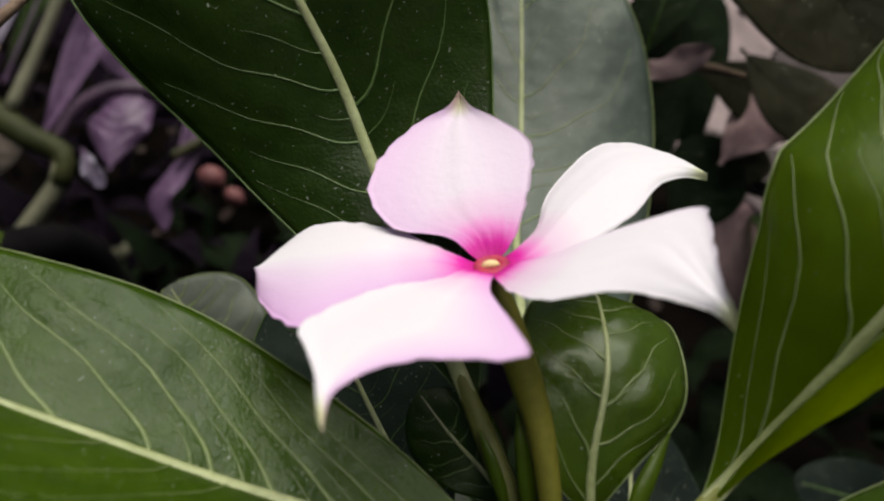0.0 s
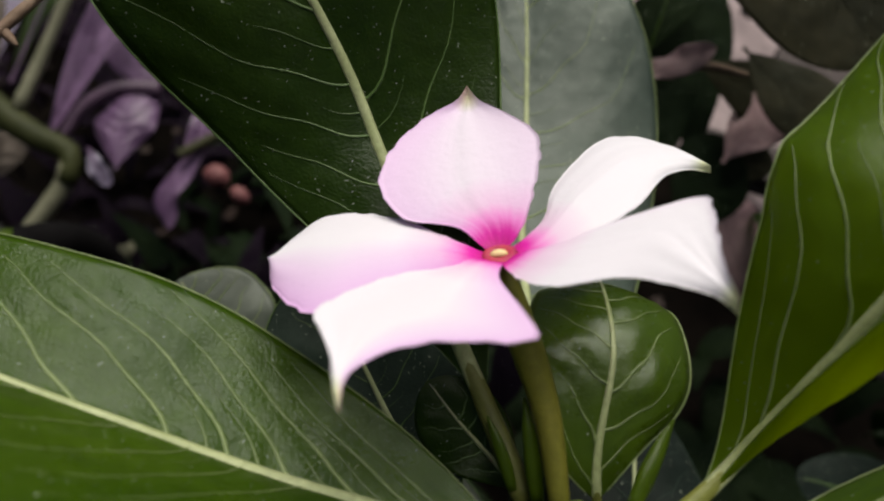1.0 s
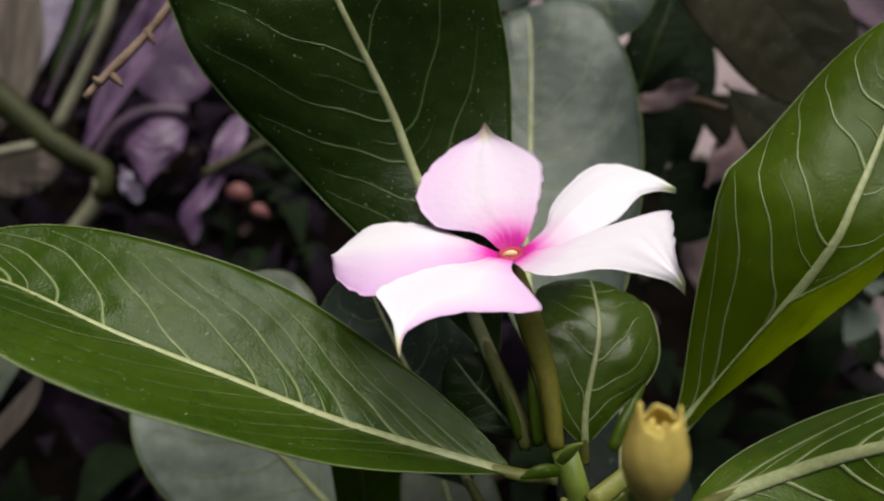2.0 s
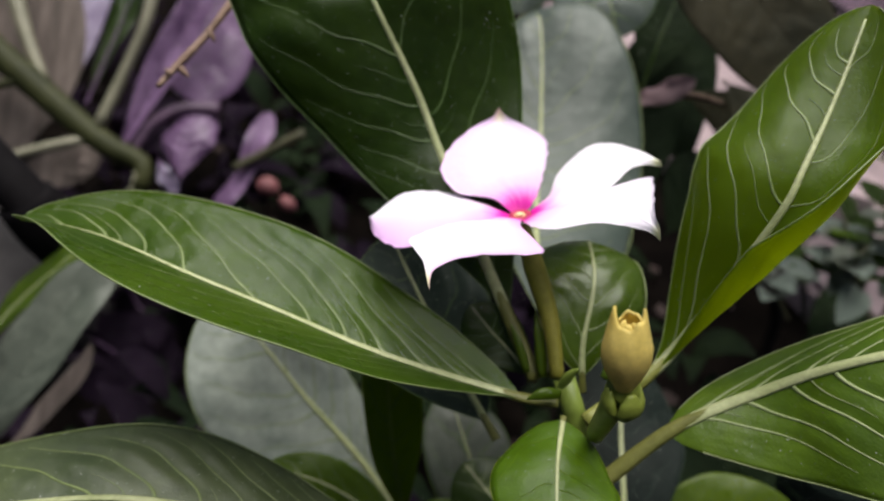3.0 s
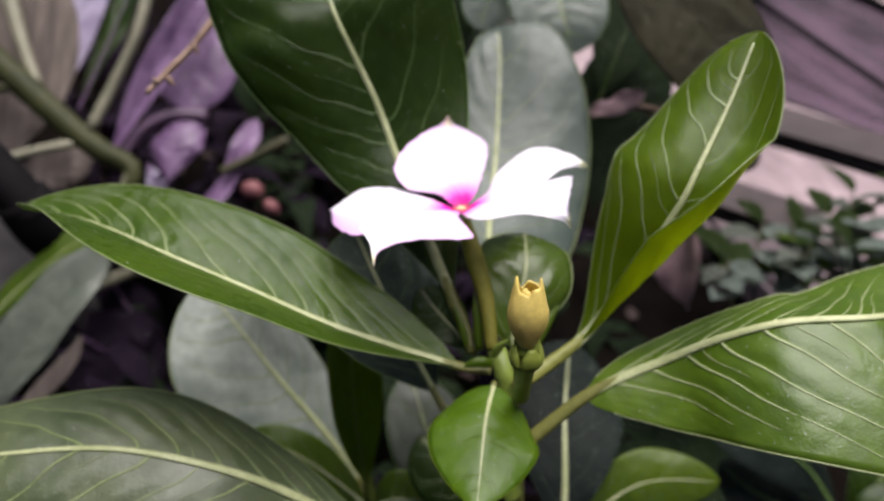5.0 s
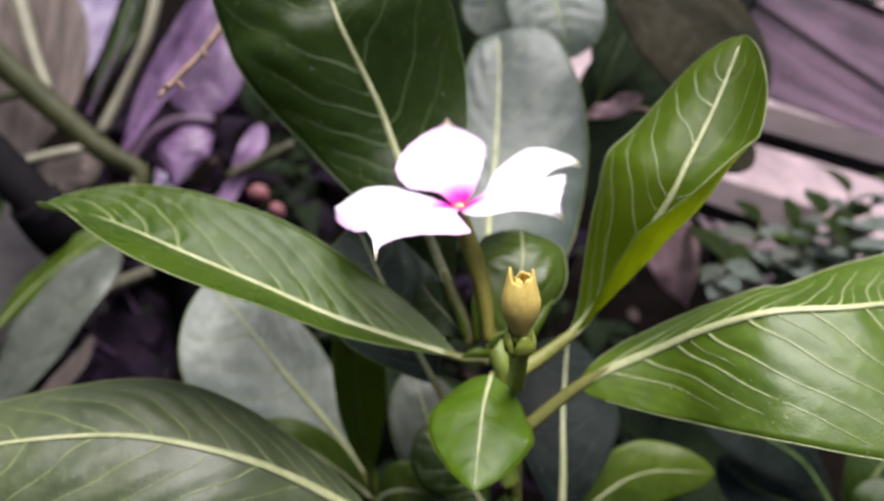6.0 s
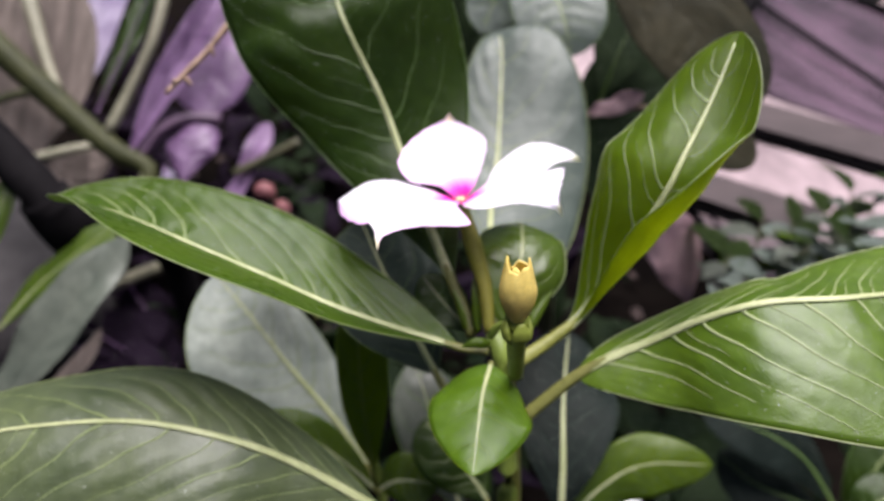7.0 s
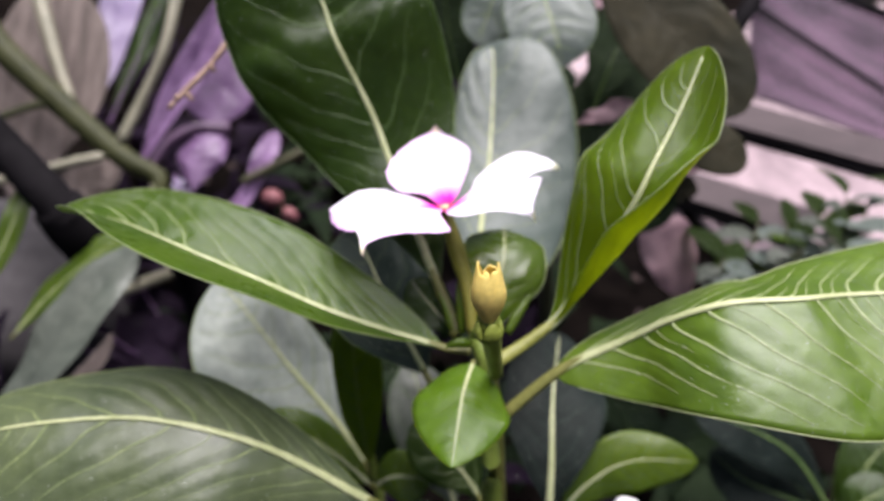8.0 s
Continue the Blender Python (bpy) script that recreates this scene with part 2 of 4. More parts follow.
def spline(pts, n):
    """A smooth line through the points, at n + 1 even steps."""
    p = [np.array(q, float) for q in pts]
    p = [2 * p[0] - p[1]] + p + [2 * p[-1] - p[-2]]
    out = []
    for i in range(1, len(p) - 2):
        for t in np.linspace(0, 1, 24, endpoint=False):
            a, b, c, e = p[i - 1], p[i], p[i + 1], p[i + 2]
            out.append(0.5 * (2 * b + (c - a) * t + (2 * a - 5 * b + 4 * c - e) * t * t + (3 * b - a - 3 * c + e) * t**3))
    out.append(p[-2])
    out = np.array(out)
    d = np.r_[0, np.cumsum(np.linalg.norm(np.diff(out, axis=0), axis=1))]
    s = np.linspace(0, d[-1], n + 1)
    return np.stack([np.interp(s, d, out[:, k]) for k in range(3)], 1)


def unit(v):
    return v / (np.linalg.norm(v) + 1e-12)


def tube(name, line, radii, mat, parent, label="", sides=10, flat=1.0, up=(0, 0, 1), close=True):
    """A tapered tube along a line; flat squeezes it along up."""
    line = np.array(line, float)
    n = len(line)
    radii = np.interp(np.linspace(0, 1, n), np.linspace(0, 1, len(radii)), radii)
    verts, faces = [], []
    for i in range(n):
        t = unit(line[min(i + 1, n - 1)] - line[max(i - 1, 0)])
        u = np.array(up[i] if np.ndim(up) == 2 else up, float)
        if abs(unit(u) @ t) > 0.95:
            u = np.array((0.3, 1, 0.1))
        a = unit(u - (u @ t) * t)
        b = np.cross(t, a)
        for k in range(sides):
            w = 2 * math.pi * k / sides
            verts.append(line[i] + radii[i] * (flat * math.cos(w) * a + math.sin(w) * b))
    for i in range(n - 1):
        for k in range(sides):
            q = (k + 1) % sides
            faces.append((i * sides + k, i * sides + q, (i + 1) * sides + q, (i + 1) * sides + k))
    if close:
        faces += [tuple(range(sides))[::-1], tuple((n - 1) * sides + k for k in range(sides))]
    return mesh_object(name, verts, faces, mat, parent, label)


def leaf(parent, pts, half, face, fold=((0, 0, 0), (0, 0, 0)), curl=(0, 0), mat=LEAF, name="leaf", label="", start=0.08, widest=0.58, blunt=2.3, vein_sides=(0, 1),
         veins=9, vein_mat=VEIN, rib_mat=RIB, rib=0.75, quilt=None, wave=0.4, seed=1, thick=0.35, lean=0.30, vein_r=0.13, taper=1.0, rim=0.12, stalk_mat=None, tip=0.62):
    """A blade on a curved midrib. half: its half widths on both sides; face: where its upper side looks, at base and tip; fold: degrees by which each half
    rises, at base, middle and tip; curl: degrees more towards the edges; start: where the petiole ends."""
    rnd = random.Random(seed)
    stalk_mat = stalk_mat or (STEM_DRAB if rib_mat is RIB else rib_mat)
    thin_r = vein_r if isinstance(vein_r, tuple) else (vein_r, vein_r)
    quilt = 0.026 * max(half) if quilt is None else quilt
    N, K = (80, 16) if max(half) > 10.5 else (46, 9)
    line = spline(pts, N)
    f0, f1 = (np.array(f, float) for f in (face if np.ndim(face) == 2 else (face, face)))
    k = N // 9
    T = np.array([unit(line[min(i + k, N)] - line[max(i - k, 0)]) for i in range(N + 1)])
    F = [f0 + (f1 - f0) * i / N for i in range(N + 1)]
    NN = np.array([unit(F[i] - (F[i] @ T[i]) * T[i]) for i in range(N + 1)])
    BB = np.cross(T, NN)
    ph = [rnd.uniform(0, 6.28) for _ in range(6)]

    wide, thin = (v if isinstance(v, tuple) else (v, v) for v in (widest, taper))

    def width(s, side):
        x = (s - start) / (1 - start)
        if x <= 0:
            return 0.0
        if x < wide[side]:
            return math.sin(math.pi / 2 * x / wide[side]) ** thin[side]
        return max(0.0, 1 - ((x - wide[side]) / (1 - wide[side])) ** blunt) ** tip

    def place(s, v, lift=0.0):
        i = min(int(s * N), N - 1)
        k = s * N - i
        c, n, b = (q[i] * (1 - k) + q[i + 1] * k for q in (line, NN, BB))
        side = 0 if v >= 0 else 1
        r = abs(v)
        a = radians(np.interp(s, np.linspace(0, 1, len(fold[side])), fold[side]))
        c2 = curl[side] if isinstance(curl[side], tuple) else (curl[side],)
        g = radians(np.interp(s, np.linspace(0, 1, len(c2)), c2)) if len(c2) > 1 else radians(c2[0])
        g = g if abs(g) > 1e-3 else 1e-3
        w = half[side] * width(s, side)
        x = max(0.0, (s - start) / (1 - start))
        turn = 2 * math.pi * phase(x, r, side)
        h = quilt * (0.5 - 0.5 * math.cos(turn)) * math.sin(math.pi * min(1, r * 1.02)) ** 0.8 * width(s, side) ** 1.6 * (0.75 + 0.45 * math.sin(11 * s + ph[5] + 4 * r))
        h += wave * r * r * (math.sin(9 * s + ph[side]) + 0.6 * math.sin(17 * s + ph[2 + side])) * width(s, side)
        e = 1 if v >= 0 else -1
        dx, dz = w * (math.sin(a + g * r) - math.sin(a)) / g, w * (math.cos(a) - math.cos(a + g * r)) / g
        up = n * math.cos(a + g * r) - b * math.sin(a + g * r) * e
        return c + b * dx * e + n * dz + up * (h + lift)

    def phase(x, r, side):
        return (x - lean * (1 - 0.3 * x) * (0.4 * r + 0.6 * r**2)) * (veins + 0.5) + 0.45 * side + 0.4 * math.sin(7 * x + ph[4 + side]) + 0.25 * math.sin(19 * x + ph[side]) / (1 + veins / 8) + 0.05 * math.sin(12 * r + 17 * x + ph[side])

    cols = [k / K for k in range(-K, K + 1)]
    s0 = start
    ss = [s0 + (1 - s0) * (i / N) ** 0.97 for i in range(N + 1)]
    ss[-1] = 0.9995
    top = [place(s, v) for s in ss for v in cols]
    low = [place(s, v, -thick * (1 - 0.75 * abs(v))) for s in ss for v in cols]
    W = len(cols)
    n = len(top)
    faces = []
    for i in range(N):
        for j in range(W - 1):
            q = (i * W + j, i * W + j + 1, (i + 1) * W + j + 1, (i + 1) * W + j)
            faces += [q, tuple(n + x for x in q[::-1])]
        for j in (0, W - 1):
            a, b = i * W + j, (i + 1) * W + j
            faces.append((a, b, n + b, n + a) if j == 0 else (b, a, n + a, n + b))
    blade = mesh_object(name, top + low, faces, mat, parent, label)
    sr = np.linspace(0.0, 0.97, 40)
    tube("petiole", [place(s, 0, 0.05 * rib) for s in np.linspace(0, start * 1.5 + 0.02, 14)], [rib * 1.35, rib * 1.25, rib * 1.1, rib * 0.6], stalk_mat, blade, sides=9, flat=0.62, up=NN[0])
    tube("midrib", [place(s, 0, 0.12 * rib) for s in sr], [rib * 1.15, rib * 0.88, rib * 0.62, rib * 0.38, rib * 0.16], rib_mat, blade,
         sides=8, flat=0.42, up=[NN[min(int(s * N), N)] for s in sr])

    def vein(side, i, reach, r, name):
        line2, ups = [], []
        for q in np.linspace(0.012, reach, 15):
            lo, hi = 0.0, 1.0
            for _ in range(18):
                mid = (lo + hi) / 2
                lo, hi = (mid, hi) if phase(mid, q, side) < i else (lo, mid)
            if lo < 0.015 or lo > 0.965:
                break
            x, v = s0 + (1 - s0) * lo, q if side == 0 else -q - 1e-9
            along, across = place(x + 0.004, v) - place(x - 0.004, v), place(x, v * 1.01 + 0.002 * (1 - 2 * side)) - place(x, v * 0.99)
            n = unit(np.cross(along, across))
            n = n if n @ place(x, v, 1.0) > n @ place(x, v) else -n
            line2.append(place(x, v) + n * 0.07)
            ups.append(n)
        if len(line2) > 4:
            tube(name, line2, [r * 1.7, r * 1.1, r * 0.85, r * 0.6, r * 0.3], vein_mat, blade, sides=6, flat=0.22, up=np.array(ups), close=False)

    for side in vein_sides:
        for i in range(veins + 1):
            vein(side, i, rnd.uniform(0.78, 0.95), thin_r[side] * rnd.uniform(0.75, 1.2), "vein")
            # short fine veins between the long ones
            if max(half) > 10.5 and rnd.random() < 0.7:
                vein(side, i + rnd.uniform(0.35, 0.65), rnd.uniform(0.22, 0.55), thin_r[side] * 0.5, "vein")
    if rim and max(half) > 8:
        for e in (-1, 1):
            edge = [place(s, e, 0.02) for s in np.linspace(s0 + 0.03, 0.995, 44)]
            tube("margin", edge, [rim * 0.6, rim, rim, rim * 0.8], vein_mat, blade, sides=5, close=False)
    return blade


# ---- ground ----
def ground_sheet():
    n = 90
    xs = np.sign(np.linspace(-1, 1, n)) * np.abs(np.linspace(-1, 1, n)) ** 5 * 300000
    verts, faces = [], []
    for y in xs:
        for x in xs:
            near = math.exp(-((x / 2500) ** 2 + (y / 2500) ** 2))
            verts.append((x, y, -6 + near * 9 * noise.noise(Vector((x * 0.012, y * 0.012, 0)))))
    for i in range(n - 1):
        for j in range(n - 1):
            faces.append((i * n + j, i * n + j + 1, (i + 1) * n + j + 1, (i + 1) * n + j))
    tagged(mesh_object("ground", verts, faces, SOIL), "garden soil under the plants, deep shade put into its near-black colour", "ground", kind="structure")


ground_sheet()

# ---- the periwinkle in flower ----
plant = thing("periwinkle_plant", (8, -8, 0), "periwinkle with glossy oval leaves, one pale pink flower and a bud", "plant")
tube("stem", spline([(4.5, 3.5, 201), (6.1, 1.0, 196.5), (7.2, -3.1, 183.2), (8.0, -7.3, 167.9), (9, -12, 90), (8, -8, -4)], 40), [1.6, 1.9, 2.1, 2.2, 2.4, 2.6, 3.0], STEM, plant)
tube("stem", spline([(9.7, -5.5, 163.8), (8.8, -1.0, 181.2), (7.4, 2.6, 193.7)], 12), [1.3, 1.2, 1.0], STEM_DRAB, plant)

leaf(plant, [(3.5, 1.2, 198.7), (-2.8, 1.4, 199.6), (-21.1, 3.9, 204.4), (-35.0, 5.2, 210.7), (-47.5, 7.5, 215.2), (-63.3, 14.7, 217.0), (-76.5, 18.7, 217.2)], (14.8, 18.2), (0, -0.1, 1),
     ((7, 5, 7), (36, 40, 48)), (6, -4), LEAF_CRISP, start=0.06, seed=2, veins=11, quilt=0.36, widest=(0.49, 0.51), taper=(0.77, 1.0), vein_r=(0.15, 0.06), lean=0.42, label="glossy green leaf with a pale midrib and veins", blunt=1.55)
leaf(plant, [(7.3, -1.5, 197.6), (15.6, 4.0, 200.4), (21.3, 7.5, 204.8), (30.8, 9.8, 224.2), (34.0, 12.9, 230.5), (39.7, 21.2, 238.2), (44.4, 28.8, 246.8)], (11.9, 15.5), (-0.35, -0.85, 0.45),
     ((-5, 14, -5, -15, 26), (-2, 19, -8)), ((150, 195, 205, 80, 10), (0, -40, -85, -70, -40)), LEAF_FRESH, start=0.14, seed=3, veins=7, rib=0.95, label="upright green leaf folded along its midrib", blunt=1.5, widest=(0.56, 0.59),
     taper=(1.7, 1.5), vein_r=(0.07, 0.14), quilt=0.26, lean=0.48, stalk_mat=STEM_YELLOW)
leaf(plant, [(9.2, -5.1, 188.3), (19.8, -2.1, 197.6), (31.1, -1.4, 204.5), (37.4, -3.8, 210.9), (44.9, -6.1, 216.0), (55.8, -6.1, 217.1), (67.0, -3.0, 216.1), (102.8, 0.5, 216.0)], (24.6, 14.9), ((0, -0.25, 1), (-0.14, -0.3, 1)),
     ((7, -10, -10), (-10, -31, 7)), (-9, -10), LEAF_SHEEN, start=0.12, seed=4, veins=14, rib=0.95, label="large glossy leaf arching outwards", vein_r=0.17, taper=(0.65, 0.65), wave=0.2, widest=(0.7, 0.72), quilt=0.5, vein_mat=RIB_THIN)
leaf(plant, [(-8.4, -12.1, 168.6), (-15.6, -12.6, 173.7), (-28.3, -12.4, 183.6), (-39.1, -13.7, 190.9), (-54.0, -12.9, 193.4), (-68.7, -13.9, 193.1), (-83.1, -15.1, 190.7), (-96, -16, 186)], (12.5, 16), (0, -0.2, 1),
     ((0, -4, -6), (-8, -10, -8)), (-10, -20), LEAF_DULL, start=0.06, seed=5, veins=11, rib=0.9, label="broad dull green leaf arching outwards")
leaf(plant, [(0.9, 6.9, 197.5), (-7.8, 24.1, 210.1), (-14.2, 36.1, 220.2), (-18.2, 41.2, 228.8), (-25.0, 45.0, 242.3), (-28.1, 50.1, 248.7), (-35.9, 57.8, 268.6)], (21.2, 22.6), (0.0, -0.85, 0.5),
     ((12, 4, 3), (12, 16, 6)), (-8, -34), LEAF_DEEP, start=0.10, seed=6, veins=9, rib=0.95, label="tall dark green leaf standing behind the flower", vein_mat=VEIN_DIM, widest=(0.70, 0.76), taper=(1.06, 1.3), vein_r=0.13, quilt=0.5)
leaf(plant, [(5.1, 19.0, 187.1), (5.2, 58.1, 190.5), (7.4, 83.2, 200.4), (8.1, 107.1, 218.7), (5.8, 115.3, 219.4)], (24.8, 10.4), (0, -0.4, 0.9),
     ((2, 0, 34), (4, 2, -2)), (-40, -18), LEAF_WAXY, start=0.12, widest=(0.47, 0.60), taper=(0.73, 1.0), seed=7, veins=8, rib=0.9, quilt=0.3, label="greyish waxy leaf with a pale midrib", blunt=3.2, vein_r=0.10)
leaf(plant, [(7.6, 4.8, 197.1), (7.4, 7.9, 203.7), (9.4, 15.1, 209.7), (9.7, 24.5, 210.6), (10.6, 31.3, 204.1)], (9.0, 8.6), ((0.1, -0.9, 0.3), (0, -0.1, 1)),
     ((6, 0, -10), (6, 0, -10)), (-30, -24), LEAF_GLOSSY, start=0.06, seed=8, veins=8, rib=0.45, quilt=0.38, widest=0.42, label="small rounded young leaf curving back", vein_r=0.10)
leaf(plant, [(4.0, -1.9, 198.9), (2.5, -9.5, 199.1), (1.7, -16.6, 198.3), (0.9, -24.3, 196.3)], (8.6, 8.6), (0, -0.35, 1),
     ((-4, -8, -4), (-4, -8, -4)), (-20, -20), LEAF_YOUNG, start=0.02, seed=9, taper=0.6, veins=4, quilt=0.1, rib=0.36, widest=0.47, blunt=1.75, tip=0.84, label="small bright green young leaf hanging forward", vein_r=0.03, vein_mat=LEAF_FRESH, rim=0.05)
leaf(plant, [(-23.7, 36.9, 123.5), (-33.0, 42.6, 136.6), (-46.0, 47.8, 152.7), (-55.4, 51.5, 166.1), (-64.1, 56.6, 174.8)], (11.5, 21.0), (0.15, -0.5, 0.85),
     ((4, 4, 2), (4, 2, 2)), (-8, -14), LEAF_PALE_SHEEN, start=0.04, seed=10, veins=9, rib=0.9, quilt=0.2, label="waxy leaf low on the plant, its sky sheen painted pale", blunt=2.6)
leaf(plant, [(-35.6, 43.4, 171.7), (-39.9, 47.2, 177.0), (-45.1, 52.3, 181.8), (-49.6, 56.9, 186.0)], (10.5, 6.5), (0.1, -0.6, 0.8),
     ((4, 4, 2), (4, 2, 2)), (-10, -10), LEAF_GREY, start=0.05, seed=27, veins=6, rib=0.6, quilt=0.2, label="soft grey-green leaf tucked under a larger one", blunt=2.8)
leaf(plant, [(-20.9, 24.9, 135.3), (-23.3, 26.7, 155.3), (-24.1, 29.8, 177.4), (-23.7, 34.0, 187.3)], (6.5, 6), (0.2, -0.6, 0.7),
     ((20, 14, 8), (30, 30, 20)), (0, 0), LEAF, start=0.08, seed=11, veins=7, rib=0.6, label="narrow dark leaf seen almost edge on", vein_mat=VEIN_DIM, rib_mat=STEM)
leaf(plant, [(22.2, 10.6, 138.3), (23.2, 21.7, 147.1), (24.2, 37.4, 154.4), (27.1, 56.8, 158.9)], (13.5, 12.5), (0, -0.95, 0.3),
     ((4, 4, 2), (4, 4, 2)), (-10, -10), LEAF_SHADE_GREY, start=0.06, seed=12, veins=7, rib=0.8, quilt=0.1, label="dull grey-green leaf low on the plant, shade put into its colour", vein_mat=LEAF_SLATE)
leaf(plant, [(23.0, 13.6, 134.4), (32.0, 20.4, 140.9), (43.0, 24.7, 145.0), (59.5, 26.1, 144.1)], (7.5, 7.5), (0, -0.7, 0.75),
     ((4, 0, 0), (4, 0, 0)), (-14, -10), LEAF, start=0.08, seed=13, veins=7, rib=0.42, label="small pointed green leaf", vein_r=0.07, vein_mat=VEIN_DIM, blunt=1.5)
leaf(plant, [(-20.0, 19.6, 139.0), (-14.8, 19.3, 143.1), (-5.8, 19.3, 142.4)], (6.5, 6.5), (0, -0.6, 0.8), ((4, 0, 0), (4, 0, 0)), (-10, -10), LEAF, start=0.04, seed=14, veins=5, rib=0.4, widest=0.5,
     label="tiny round green leaf on a side shoot", vein_r=0.07)
leaf(plant, [(-19.1, 17.4, 140.5), (-27.9, 18.7, 150.1), (-36.8, 19.6, 157.3), (-47.5, 20.7, 160.0)], (5.5, 6.0), (0, -0.5, 0.9), ((4, 0, 0), (4, 0, 0)), (-10, -20), LEAF, start=0.05, seed=15, veins=6, rib=0.4,
     label="small green leaf under a larger one", vein_r=0.07)
leaf(plant, [(0.6, 23.1, 125.5), (-5.0, 29.5, 141.2), (-9.8, 39.1, 151.5), (-12.8, 47.3, 155.9)], (9.5, 9.5), (0.2, -0.8, 0.6), ((4, 0, 0), (4, 0, 0)), (-14, -10), LEAF_GREY, start=0.05, seed=16, veins=6, rib=0.5,
     label="grey-green leaf in the shade of the plant", vein_mat=VEIN_DIM)
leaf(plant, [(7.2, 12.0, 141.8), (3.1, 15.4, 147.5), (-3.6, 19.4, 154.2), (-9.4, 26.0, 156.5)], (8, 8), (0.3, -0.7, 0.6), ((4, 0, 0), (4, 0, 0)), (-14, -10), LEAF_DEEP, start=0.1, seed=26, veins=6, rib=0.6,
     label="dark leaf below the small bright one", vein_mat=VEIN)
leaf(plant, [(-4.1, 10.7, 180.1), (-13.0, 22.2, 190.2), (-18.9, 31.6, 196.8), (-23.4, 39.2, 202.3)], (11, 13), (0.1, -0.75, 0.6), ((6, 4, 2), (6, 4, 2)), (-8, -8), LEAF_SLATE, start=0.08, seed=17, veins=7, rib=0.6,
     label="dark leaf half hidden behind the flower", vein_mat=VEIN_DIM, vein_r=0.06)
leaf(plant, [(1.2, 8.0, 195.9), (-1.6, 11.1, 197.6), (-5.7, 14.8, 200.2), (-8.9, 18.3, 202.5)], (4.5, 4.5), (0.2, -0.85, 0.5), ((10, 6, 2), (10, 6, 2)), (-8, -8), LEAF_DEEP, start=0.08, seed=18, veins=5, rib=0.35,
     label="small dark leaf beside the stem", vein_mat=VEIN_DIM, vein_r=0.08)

# side shoot that carries the low leaves
tube("side_shoot", spline([(-24.9, 33.4, 172.8), (-23.8, 29.3, 152.7), (-20.8, 26.9, 133.3), (-17.7, 22.8, 118.1), (-10, 10, 60), (4, -4, 0)], 24), [0.9, 1.3, 1.7, 1.9, 2.1, 2.3], STEM, plant)
# small stipules and axillary shoots round the node
for k, (p, q, r) in enumerate([((3.5, 0.4, 200.9), (-1.1, -0.8, 201.1), 1.0), ((10.1, 3.3, 201.4), (14.9, 10.4, 205.3), 1.0), ((1.8, 5.8, 199.1), (0.7, 12.4, 206.2), 0.9), ((3.7, 1.0, 201.8), (5.7, 0.4, 205.8), 0.8), ((-0.4, 7.4, 198.5), (-2.8, 12.6, 203.3), 0.7)]):
    mid = [(p[j] + q[j]) / 2 + (0.6 if j == 2 else 0) for j in range(3)]
    tube("axil_shoot", spline([p, mid, q], 10), [r * 0.7, r, r * 0.8, r * 0.15], LEAF if k != 3 else STEM, plant, sides=8, flat=0.6, up=(0, -1, 0.4))


